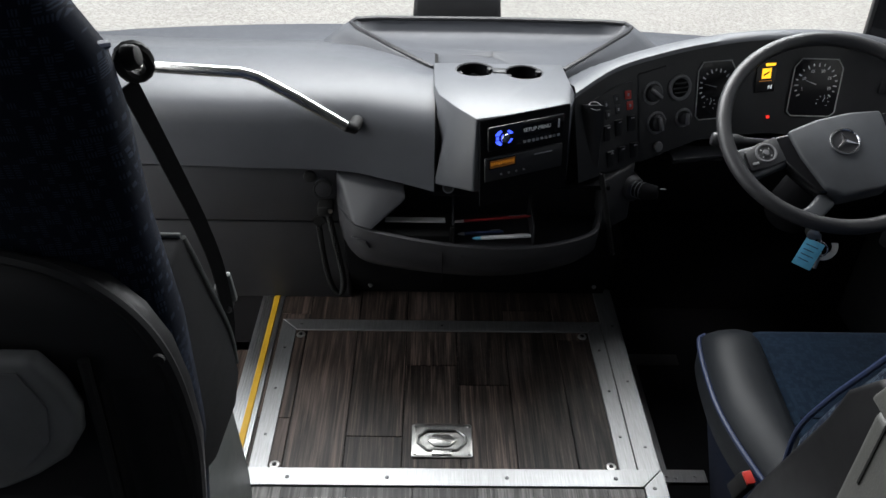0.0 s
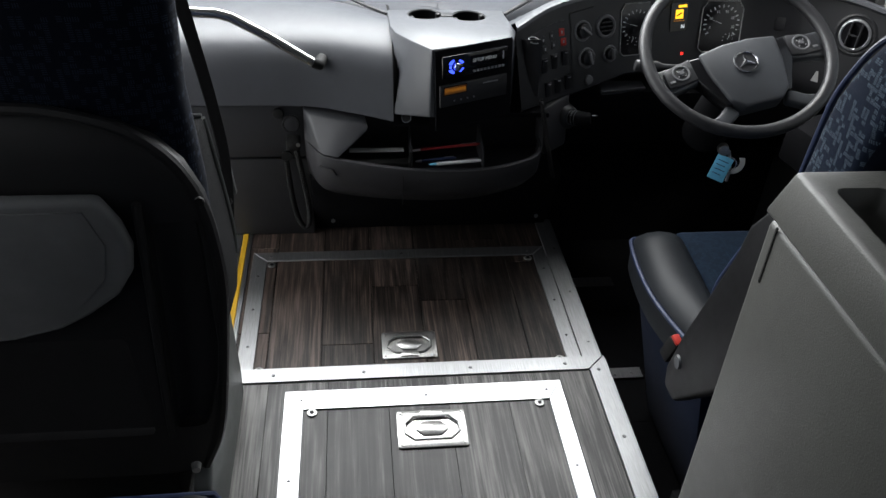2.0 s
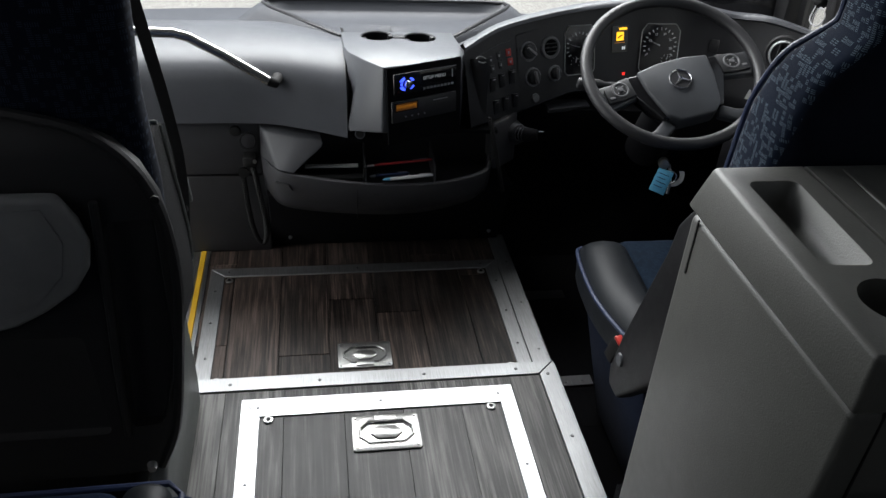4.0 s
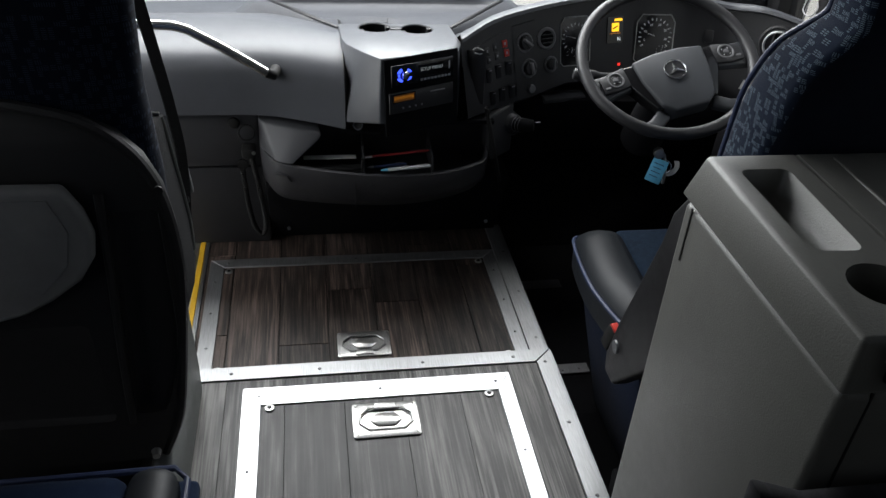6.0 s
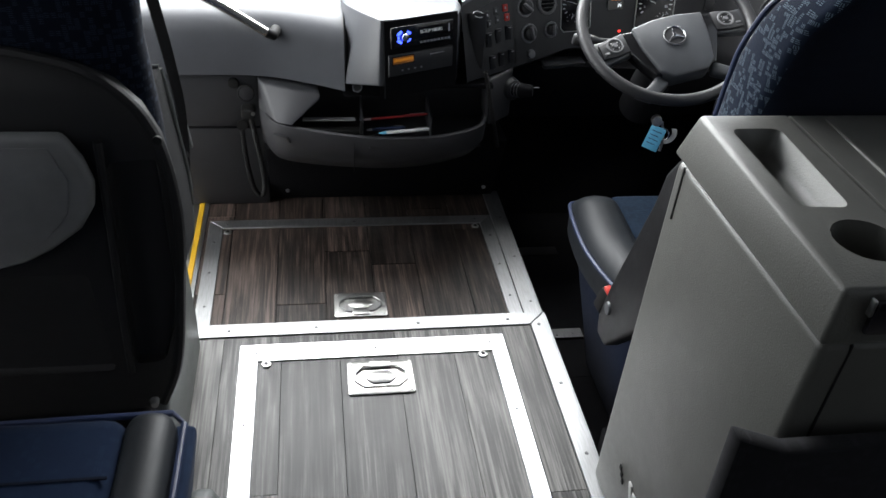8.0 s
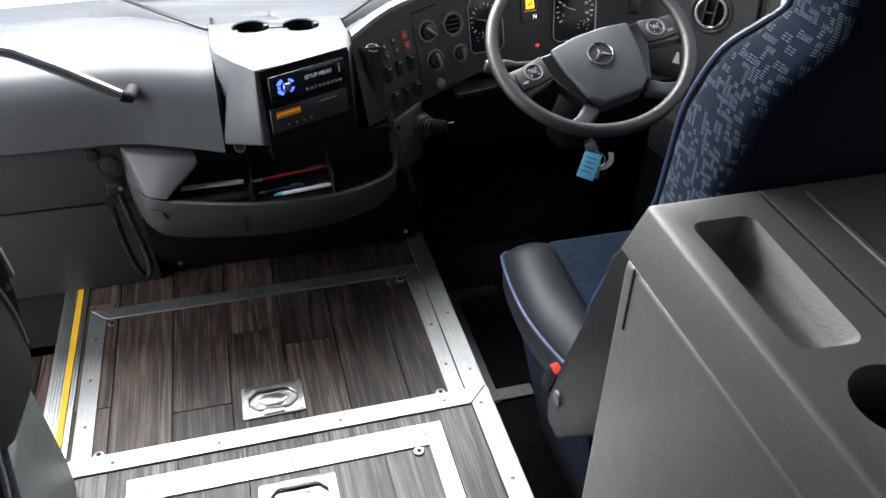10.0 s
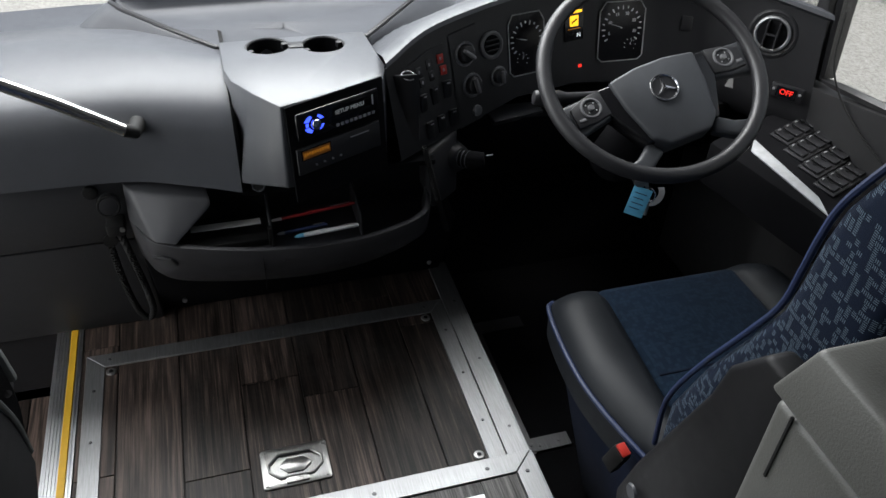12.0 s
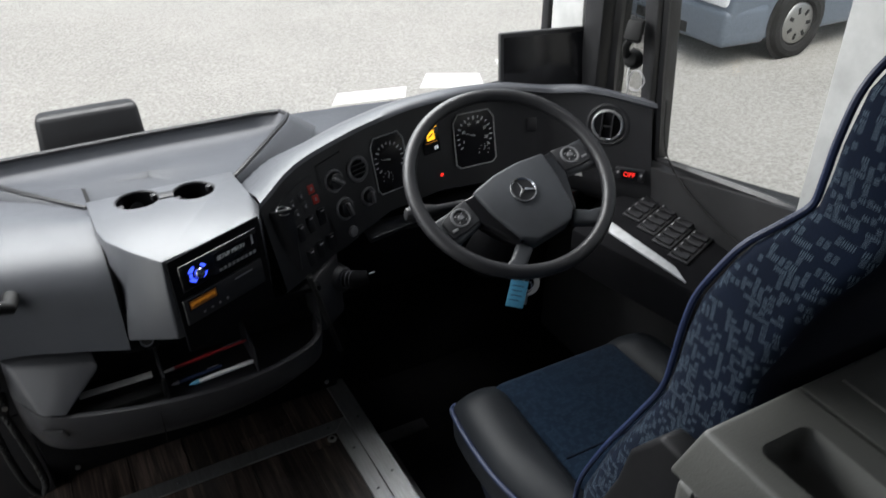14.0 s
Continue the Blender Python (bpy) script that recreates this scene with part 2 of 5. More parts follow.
def plain(name, color, rough=0.5, metallic=0.0):
    m, n, l, b = material(name)
    co = n.new("ShaderNodeTexCoord").outputs["Object"]
    c = Vector(color)
    l.new(ramp(n, l, noise_node(n, l, co, 60, 4), [(0.3, c * 0.85), (0.7, c * 1.1)]), b.inputs["Base Color"])
    b.inputs["Roughness"].default_value, b.inputs["Metallic"].default_value = rough, metallic
    return m


def glazing(name, tint=(0.95, 0.97, 0.96)):
    m, n, l, b = material(name)
    tr = n.new("ShaderNodeBsdfTransparent")
    tr.inputs[0].default_value = (*tint, 1)
    gl = n.new("ShaderNodeBsdfGlossy")
    gl.inputs["Roughness"].default_value = 0.02
    fr = n.new("ShaderNodeFresnel")
    fr.inputs[0].default_value = 1.45
    mx = n.new("ShaderNodeMixShader")
    l.new(fr.outputs[0], mx.inputs[0])
    l.new(tr.outputs[0], mx.inputs[1])
    l.new(gl.outputs[0], mx.inputs[2])
    l.new(mx.outputs[0], n["Material Output"].inputs[0])
    return m


DASH = plastic("dash_charcoal_plastic", (0.056, 0.059, 0.067), 0.42, 700, 0.0006, 0.12)
# Lighter copy of DASH: the windscreen's sheen on the console is in the colour.
CONSOLE_LIT = plastic("console_lit_plastic", (0.074, 0.077, 0.085), 0.36, 700, 0.0006, 0.10)
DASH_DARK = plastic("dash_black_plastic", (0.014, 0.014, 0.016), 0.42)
# Near black without gloss: shade under the dash and in the footwell as colour.
UNDER = plastic("underdash_shade_black", (0.007, 0.007, 0.008), 0.85, spec=0.06)
FACIA = plastic("facia_black", (0.019, 0.019, 0.021), 0.42, 700, 0.0005)
WHEEL = plastic("wheel_leather_black", (0.018, 0.018, 0.020), 0.40, 1200, 0.0004)
WHEEL_GREY = plastic("wheel_hub_grey", (0.042, 0.045, 0.050), 0.42)
CABINET = plastic("cabinet_grey_plastic", (0.086, 0.086, 0.079), 0.44, 420, 0.0012, 0.10)
SHELL = plastic("seat_shell_black", (0.014, 0.014, 0.015), 0.50, spec=0.3)
ARM = plastic("arm_black_plastic", (0.008, 0.008, 0.009), 0.5, spec=0.2)
SHELL_GREY = plastic("seat_trim_grey", (0.09, 0.098, 0.095), 0.5)
TABLE = plastic("tray_table_grey", (0.150, 0.153, 0.152), 0.5)
RUBBER = plastic("black_rubber", (0.009, 0.009, 0.009), 0.65, spec=0.25)
# Darker copy of DASH: shade on the lower panels is put into the colour.
DASH_SHADED = plastic("shaded_lower_dash_plastic", (0.040, 0.041, 0.045), 0.48, 700, 0.0006, 0.12)
# Dash plastic darkened: the weak light under the radio is put into the colour.
TRAY_SHADED = plastic("shaded_tray_plastic", (0.031, 0.031, 0.034), 0.5, spec=0.35)
WING = plastic("wing_charcoal_plastic", (0.038, 0.039, 0.043), 0.46, 700, 0.0006, 0.12)
RING = plastic("light_grey_trim", (0.15, 0.15, 0.155), 0.32)
PIANO = plain("gloss_black_trim", (0.006, 0.006, 0.007), 0.18)
ALU = metal("brushed_aluminium", (0.52, 0.53, 0.54), 0.40)
ALU_DULL = metal("dull_aluminium", (0.33, 0.335, 0.34), 0.45)
STEEL = metal("polished_steel", (0.40, 0.40, 0.39), 0.30)
DARK_METAL = metal("dark_floor_metal", (0.13, 0.13, 0.135), 0.5)
POLISHED = metal("bright_rail_steel", (0.62, 0.62, 0.61), 0.17)
CHROME = metal("chrome", (0.8, 0.8, 0.82), 0.12, (2, 2, 2))
YELLOW = plastic("yellow_tread", (0.65, 0.38, 0.02), 0.5)
WOOD_FAR = wood("dark_brown_plank", (0.0035, 0.0026, 0.0022), (0.031, 0.0225, 0.0186), (0.135, 0.097, 0.081), 0.44, 0.32)
# Greyer copy of the brown plank: sky glare on the gangway put into colour.
WOOD_GLARE = wood("worn_plank_sky_glare", (0.003, 0.003, 0.003), (0.030, 0.029, 0.028), (0.165, 0.160, 0.152), 0.43, 0.36)
GROUT = plain("plank_joint", (0.012, 0.010, 0.009), 0.7)
MOQ_XZ = fabric("blue_moquette_upright", (0.004, 0.009, 0.023), (0.05, 0.072, 0.10), "xz", 0.0080, 0.5, 0.02)
# MOQ_XZ weave darkened: shade on the rear-facing seat back put into colour.
MOQ_SHADED = fabric("blue_moquette_shaded", (0.0020, 0.0042, 0.0115), (0.020, 0.030, 0.052), "xz", 0.008, 0.5, 0.01)
MOQ_YZ = fabric("blue_moquette_side", (0.0030, 0.0070, 0.018), (0.080, 0.112, 0.145), "yz", 0.0072, 0.52, 0.02)
MOQ_XY = fabric("blue_moquette_flat", (0.0035, 0.010, 0.022), (0.010, 0.024, 0.042), "xy", 0.009, 0.6, 0.03)
BLUE = fabric("plain_blue_cloth", (0.0045, 0.0125, 0.034), (0.009, 0.021, 0.048), "xy", 0.01, 0.2, 0.03)
PIPING = plastic("navy_piping", (0.010, 0.021, 0.066), 0.5)
LEATHER = plastic("black_leatherette", (0.010, 0.012, 0.015), 0.50, 500, 0.0008, spec=0.26)
CARPET = fabric("black_carpet", (0.010, 0.010, 0.012), (0.018, 0.018, 0.022), "xz", 0.01, 0.3, 0.05)
HEADLINE = plastic("pale_lining", (0.42, 0.42, 0.41), 0.8)
# Tone of the unseen rear wall and ceiling, set for weak bounce light.
LINING = plastic("dark_lining", (0.13, 0.13, 0.135), 0.85)
WALLGREY = plastic("wall_grey_trim", (0.015, 0.015, 0.016), 0.55)
POST = plastic("black_window_post", (0.015, 0.015, 0.016), 0.4)
GLASS = glazing("window_glass")
GLASS_SIDE = glazing("tinted_side_glass", (0.68, 0.70, 0.69))
# For the unseen rear panes; the tint holds back light from behind.
GLASS_DARK = glazing("dim_rear_glass", (0.30, 0.31, 0.32))
SCREEN = plain("black_screen", (0.008, 0.008, 0.01), 0.12)
BELT = fabric("black_webbing", (0.008, 0.008, 0.009), (0.012, 0.012, 0.013), "xz", 0.006, 0.5, 0.0)
RED = plain("red_plastic", (0.5, 0.03, 0.02), 0.4)
RED_DARK = plain("dark_red_pencil", (0.22, 0.012, 0.014), 0.45)
SILVER = plain("silver_inlay_finish", (0.5, 0.51, 0.52), 0.14)
WHITE = plain("white_mark", (0.6, 0.6, 0.6), 0.5)
PALE = plain("pale_grey_mark", (0.3, 0.3, 0.31), 0.5)
CARDBLUE = plain("blue_key_tag", (0.10, 0.36, 0.55), 0.5)
GLOW_BLUE = glow("blue_backlight", (0.04, 0.08, 1.0), 1.25)
GLOW_AMBER = glow("amber_display", (1.0, 0.36, 0.03), 0.12)
GLOW_DIM = glow("dim_amber_field", (1.0, 0.36, 0.03), 0.006)
GLOW_YELLOW = glow("yellow_display", (1.0, 0.48, 0.02), 0.95)
GLOW_RED = glow("red_display", (1.0, 0.03, 0.02), 0.8)
GLOW_TEXT = glow("grey_lit_text", (0.8, 0.85, 0.9), 0.07)
GLOW_WHITE = glow("white_display", (0.8, 0.85, 0.9), 0.5)

# ---- the setting: ground, body of the coach ----
STEP = 0.048          # the rear floor stands this much over the front platform
LOW = -0.17           # driver's footwell
ROAD = -1.1


def ground():
    m, n, l, b = material("pale_chippings")
    co = n.new("ShaderNodeTexCoord").outputs["Object"]
    fine = noise_node(n, l, co, 55, 3, 0.7)
    big = noise_node(n, l, co, 0.7, 5)
    vo = n.new("ShaderNodeTexVoronoi")
    vo.inputs["Scale"].default_value = 38
    l.new(co, vo.inputs["Vector"])
    mix = math_node(n, l, "ADD", math_node(n, l, "MULTIPLY", fine, 0.6), math_node(n, l, "ADD", math_node(n, l, "MULTIPLY", big, 0.25), math_node(n, l, "MULTIPLY", vo.outputs["Distance"], 0.35)))
    l.new(ramp(n, l, mix, [(0.3, (0.20, 0.195, 0.18)), (0.55, (0.35, 0.34, 0.32)), (0.8, (0.48, 0.47, 0.445))]), b.inputs["Base Color"])
    b.inputs["Roughness"].default_value = 0.9
    bump(n, l, b, mix, 0.8, 0.01)
    bm = bmesh.new()
    bmesh.ops.create_grid(bm, x_segments=4, y_segments=4, size=400)
    put(bm, Matrix.Translation((0, 0, ROAD)))
    tagged(link("ground", bm, m, smooth=0), "pale grey tarmac with loose stone chippings", "ground", kind="structure")


ground()

tagged(link("floor", join(box(-1.2, 1.2, -3.5, -0.457, -0.3, STEP - 0.004), box(-1.2, 0.4225, -0.4565, -0.001, -0.3, STEP - 0.004)), GROUT), "wood-look plank floor of the gangway, sky glare painted in grey", "floor", kind="structure")
floor = bpy.data.objects["floor"]
platform = tagged(link("floor_front", box(-0.40, 0.43, 0.001, 0.66, -0.3, -0.004), GROUT), "dark brown wood-look platform beside the driver", "floor", kind="structure")
tagged(link("floor_driver", box(0.431, 1.2, 0.001, 1.05, -0.3, LOW), UNDER), "rubber floor of the driver's footwell, shade painted black", "floor", kind="structure")
steps = tagged(link("floor_entrance", join(box(-0.80, -0.401, 0.001, 0.66, -0.5, -0.20), box(-1.2, -0.801, 0.001, 0.66, -0.7, -0.42)), GROUT), "dark entrance steps with metal edging", "steps", kind="structure")
tagged(link("wall_rear", box(-1.25, 1.25, -3.6, -3.5, -0.3, 2.05), LINING), "unseen rear wall, darkened to cut bounce light", "wall", kind="structure")
tagged(link("ceiling", box(-1.3, 1.3, -3.6, 1.25, 2.05, 2.12), LINING), "unseen coach ceiling, darkened to cut bounce light", "ceiling", kind="structure")
tagged(link("wall_front", box(-1.25, 1.25, 1.15, 1.2, -0.9, 0.46), UNDER), "black front wall under the windscreen", "wall", kind="structure")
tagged(link("bulkhead", box(-1.25, 1.25, 0.90, 1.099, 1.925, 2.049), HEADLINE), "pale panel over the windscreen", "wall", kind="structure")


def side_wall(name, s):
    """One long wall; s is -1 or 1. Its window lies beside the first seats."""
    xa, xb = (1.15, 1.22) if s > 0 else (-1.22, -1.15)
    bm = box(xa, xb, -3.5, -0.02, -0.3, 0.62)
    bm = join(bm, box(xa, xb, -3.5, 1.10, 1.72, 2.05))
    bm = join(bm, box(xa, xb, -1.05, -0.80, 0.62, 1.72))
    bm = join(bm, box(xa, xb, -3.5, -2.3, 0.62, 1.72))
    return tagged(link(name, bm, WALLGREY, smooth=0), "dark grey side wall of the coach with a window opening", "wall", kind="structure")


side_wall("wall_left", -1)
side_wall("wall_right", 1)
# forward of the driver's shoulder the right wall is cut lower, and its sill slopes
tagged(link("wall_driver", prism([(-0.02, -0.3), (1.10, -0.3), (1.10, 0.43), (0.36, 0.53), (-0.02, 0.605)], "x", 1.15, 1.22), WALLGREY), "dark grey wall below the driver's window", "wall", kind="structure")
tagged(link("wall_door_front", box(-1.22, -1.15, 0.62, 1.10, -0.9, 0.52), WALLGREY), "dark wall ahead of the entrance door", "wall", kind="structure")


def window(name, corners, label, glass=None, bead=0.021):
    """A pane with black rubber round it; corners go round."""
    w = thing(name, label, "window", kind="structure")
    bm = bmesh.new()
    bm.faces.new([bm.verts.new(c) for c in corners])
    bmesh.ops.solidify(bm, geom=bm.faces[:], thickness=0.005)
    pane = part("pane", bm, glass or GLASS, w, smooth=0)
    pane.visible_shadow = False
    loop = []
    for a, b in zip(corners, corners[1:] + corners[:1]):
        for k in range(6):
            loop.append(Vector(a).lerp(Vector(b), k / 6))
    part("window_frame", tube(loop, bead, 6, True), POST, w)
    return w


def windscreen():
    w = thing("window_1", "wide bowed clear coach windscreen in black rubber", "window", kind="structure")
    low = curve([(-1.15, 0.84, 0.47), (-0.95, 1.04, 0.47), (-0.5, 1.12, 0.47), (0, 1.14, 0.47), (0.5, 1.12, 0.47), (0.95, 1.04, 0.47), (1.15, 0.84, 0.47)], 4)
    high = [(p.x * 0.97, p.y - 0.14, 1.92) for p in low]
    bm = rings([low, high], False, False)
    pane = part("pane", bm, GLASS, w, smooth=60)
    pane.visible_shadow = False
    part("window_frame", tube(low, 0.013, 6), POST, w)
    part("top_frame", tube(high, 0.02, 6), POST, w)


windscreen()
window("window_2", [(1.17, 0.408, 0.539), (1.17, 0.0, 0.595), (1.17, 0.0, 1.7), (1.17, 0.51, 1.7)], "driver's side window with a sloping sill", GLASS_SIDE, 0.011)
window("window_3", [(1.18, 0.60, 0.50), (1.18, 0.444, 0.529), (1.18, 0.588, 1.7), (1.18, 0.60, 1.7)], "small quarter light ahead of the driver's window", GLASS_SIDE)
window("window_4", [(-1.18, -0.03, -0.55), (-1.18, 0.60, -0.55), (-1.18, 0.60, 1.7), (-1.18, -0.03, 1.7)], "glazed entrance door of the coach")
for i, (s, y0, y1) in enumerate([(1, -0.80, -0.37), (-1, -0.80, -0.03), (1, -2.3, -1.05), (-1, -2.3, -1.05)]):
    window("window_%d" % (i + 5), [(s * 1.18, y0, 0.63), (s * 1.18, y1, 0.63), (s * 1.18, y1, 1.71), (s * 1.18, y0, 1.71)], "tinted passenger side window of the coach", GLASS_DARK if y0 < -1 else None)
tagged(link("window_post", hull8([(1.145, 0.410, 0.53), (1.215, 0.410, 0.53), (1.215, 0.440, 0.525), (1.145, 0.440, 0.525)], [(1.145, 0.512, 1.72), (1.215, 0.512, 1.72), (1.215, 0.584, 1.72), (1.145, 0.584, 1.72)], 0.006), POST), "black post between the side windows", "post", kind="structure")
tagged(link("window_pillar", box(1.13, 1.149, -0.36, -0.010, 0.60, 1.72, 0.006), HEADLINE), "pale lined pillar behind the driver's window", "pillar", kind="structure")
for s, nm in ((1, "windscreen_pillar"), (-1, "windscreen_pillar_left")):
    pl = tagged(link(nm, hull8([(s * 1.13, 0.665, 0.45), (s * 1.21, 0.665, 0.45), (s * 1.21, 0.80, 0.45), (s * 1.13, 0.80, 0.45)], [(s * 1.11, 0.67, 1.95), (s * 1.20, 0.67, 1.95), (s * 1.20, 0.78, 1.95), (s * 1.11, 0.78, 1.95)], 0.012), HEADLINE), "pale grey windscreen pillar with black seals", "pillar", kind="structure")
    part("seal", box(min(s * 1.125, s * 1.215), max(s * 1.125, s * 1.215), 0.595, 0.66, 0.45, 1.72, 0.006), POST, pl)
    part("seal", box(min(s * 1.125, s * 1.215), max(s * 1.125, s * 1.215), 0.805, 0.835, 0.45, 1.9, 0.006), POST, pl)

# ---- floor trim: aluminium nosings, hatch frames, latches ----
def screw_heads(spots, parent, r=0.0042):
    for x, y, z in spots:
        part("screw", put(disc(r, 0.0015, 10, r * 0.7), Matrix.Translation((x, y, z))), DARK_METAL, parent)


def strip(name, outline, z, h, parent, mat=ALU, label=""):
    return part(name, prism(outline, "z", z, z + h, 0.0008, 1), mat, parent, label)


nosing = thing("step_nosing", "brushed aluminium edging along the gangway step", "edging", kind="structure")
part("top_strip", prism([(-0.39, -0.037), (0.379, -0.037), (0.421, 0.004), (-0.39, 0.004)], "z", STEP - 0.001, STEP + 0.004, 0.001, 1), ALU_DULL, nosing)
part("front_lip", box(-0.39, 0.421, 0.0015, 0.0045, 0.004, STEP - 0.002), ALU_DULL, nosing)
part("side_strip", prism([(0.381, -0.037), (0.423, 0.004), (0.423, -0.53), (0.381, -0.53)], "z", STEP - 0.001, STEP + 0.004, 0.001, 1), ALU_DULL, nosing)
part("side_lip", box(0.4235, 0.4265, -0.53, 0.0, LOW, STEP - 0.002), ALU_DULL, nosing)
screw_heads([(-0.30, -0.018, STEP + 0.004), (-0.11, -0.018, STEP + 0.004), (0.12, -0.018, STEP + 0.004), (0.33, -0.018, STEP + 0.004), (0.40, -0.04, STEP + 0.004), (0.402, -0.23, STEP + 0.004), (0.402, -0.42, STEP + 0.004)], nosing)

side = thing("platform_edging", "aluminium angle along the footwell edge", "edging", kind="structure")
part("top_strip", box(0.3925, 0.436, 0.006, 0.625, -0.001, 0.005, 0.001, 1), ALU_DULL, side)
part("side_lip", box(0.4365, 0.4395, 0.006, 0.625, LOW, 0.002), ALU_DULL, side)
screw_heads([(0.42, 0.10, 0.004), (0.42, 0.29, 0.004), (0.42, 0.48, 0.004)], side)

tread = thing("step_tread_edging", "ribbed aluminium step edging with a yellow strip", "edging", kind="structure")
part("base", box(-0.452, -0.401, -0.10, 0.60, -0.012, 0.001), ALU, tread)
for k in range(4):
    part("rib", box(-0.450 + k * 0.006, -0.447 + k * 0.006, -0.10, 0.60, 0.001, 0.004), ALU, tread)
part("yellow_strip", box(-0.425, -0.411, -0.10, 0.60, 0.001, 0.0055, 0.001, 1), YELLOW, tread, "worn yellow tread strip")
part("rib", box(-0.409, -0.406, -0.10, 0.60, 0.001, 0.004), ALU, tread)
part("front_lip", box(-0.456, -0.4525, -0.10, 0.60, -0.06, 0.001), ALU, tread)


def hatch(name, x0, x1, y0, y1, xi0, xi1, yi1, z, label, mat):
    h = thing(name, label, "hatch", kind="structure")
    part("frame_strip", prism([(x0, y0), (xi0, y0), (xi0, yi1), (x0, y1)], "z", z - 0.001, z + 0.0035, 0.0008, 1), mat, h)
    part("frame_strip", prism([(x1, y0), (xi1, y0), (xi1, yi1), (x1, y1)], "z", z - 0.001, z + 0.0035, 0.0008, 1), mat, h)
    part("frame_strip", prism([(x0, y1), (x1, y1), (xi1, yi1), (xi0, yi1)], "z", z - 0.001, z + 0.0035, 0.0008, 1), mat, h)
    spots = []
    for k in range(3):
        yy = y0 + (y1 - y0) * (0.25 + 0.27 * k)
        spots += [((x0 + xi0) / 2, yy, z + 0.0035), ((x1 + xi1) / 2, yy, z + 0.0035)]
    spots += [(x0 + (x1 - x0) * 0.06, (y1 + yi1) / 2, z + 0.0035), ((x0 + x1) / 2, (y1 + yi1) / 2, z + 0.0035), (x0 + (x1 - x0) * 0.94, (y1 + yi1) / 2, z + 0.0035)]
    screw_heads(spots, h, 0.0034)
    return h


hatch_front = hatch("floor_hatch", -0.391, 0.391, 0.006, 0.496, -0.353, 0.356, 0.458, 0.0, "dark plank floor hatch in an aluminium frame", ALU_DULL)
hatch_rear = hatch("floor_hatch", -0.273, 0.308, -1.15, -0.066, -0.234, 0.274, -0.118, STEP, "plank floor hatch with painted grey sky glare, in an aluminium frame", ALU)
for x, y, z, p in ((-0.34, 0.441, 0, hatch_front), (0.34, 0.443, 0, hatch_front), (-0.34, 0.05, 0, hatch_front), (0.34, 0.05, 0, hatch_front), (-0.216, -0.127, STEP, hatch_rear), (0.251, -0.128, STEP, hatch_rear)):
    lock = part("turn_lock", put(disc(0.011, 0.003, 20, 0.010, 0.0006), Matrix.Translation((x, y, z + 0.001))), STEEL, p, "round steel turn lock")
    part("slot", put(disc(0.005, 0.001, 6), Matrix.Translation((x, y, z + 0.0038))), RUBBER, lock)


def latch(x, y, z, w, d, turn):
    """A flush pull: dished plate, folding ring, hinge tab, four rivets."""
    a = thing("flush_pull", "polished steel flush pull set in the floor hatch", "handle", "flush pulls in the floor")
    a.matrix_world = pose(x, y, z, 0, 0, turn)
    hw, hd = w / 2, d / 2

    def oct_(sx, sy, c, zz):
        return [(-sx + c, -sy, zz), (sx - c, -sy, zz), (sx, -sy + c, zz), (sx, sy - c, zz), (sx - c, sy, zz), (-sx + c, sy, zz), (-sx, sy - c, zz), (-sx, -sy + c, zz)]
    part("plate", rings([oct_(hw, hd, 0.004, 0.0), oct_(hw, hd, 0.004, 0.002), oct_(hw * 0.97, hd * 0.96, 0.004, 0.003), oct_(hw * 0.82, hd * 0.68, 0.02, 0.003), oct_(hw * 0.76, hd * 0.60, 0.018, -0.007), oct_(hw * 0.3, hd * 0.2, 0.005, -0.008)]), STEEL, a)
    part("pull_ring", tube([(px, py, 0.0045) for px, py, _ in oct_(hw * 0.78, hd * 0.62, 0.018, 0)], 0.0028, 8, True), STEEL, a)
    part("pull_plate", rings([oct_(hw * 0.46, hd * 0.36, 0.014, -0.004), oct_(hw * 0.46, hd * 0.36, 0.014, 0.003), oct_(hw * 0.43, hd * 0.33, 0.014, 0.004)]), STEEL, a)
    part("hinge_tab", box(-hw * 0.33, hw * 0.33, -hd * 0.93, -hd * 0.55, 0.002, 0.0065, 0.0015), STEEL, a)
    # Black sheet in the dish stands in for its shade.
    part("shadow_gap", rings([oct_(hw * 0.70, hd * 0.54, 0.016, -0.0072), oct_(hw * 0.70, hd * 0.54, 0.016, -0.0062)]), RUBBER, a, "painted shade in the well of the pull")
    for sx in (-1, 1):
        for sy in (-1, 1):
            part("rivet", put(disc(0.0032, 0.0016, 10, 0.002), Matrix.Translation((sx * hw * 0.89, sy * hd * 0.84, 0.003))), STEEL, a)


latch(-0.003, 0.115, 0.0015, 0.126, 0.088, 0)
latch(0.022, -0.183, STEP + 0.0015, 0.138, 0.096, 180)

# ---- driver's footwell: metal plates on the floor ----
fp = thing("footwell_plate", "bare metal edging plate on the footwell floor", "plate")
part("long_strip", box(0.485, 0.515, 0.14, 0.56, LOW + 0.001, LOW + 0.004), DARK_METAL, fp)
part("end_strip", box(0.487, 0.60, 0.143, 0.178, LOW + 0.0045, LOW + 0.007), DARK_METAL, fp)
part("end_strip", box(0.50, 0.63, 0.52, 0.56, LOW + 0.0045, LOW + 0.007), DARK_METAL, fp)
screw_heads([(0.51, 0.16, LOW + 0.007), (0.53, 0.155, LOW + 0.007), (0.575, 0.16, LOW + 0.007)], fp)

# ---- dashboard ----
dash = thing("dashboard", "charcoal moulded plastic coach dashboard", "dashboard")


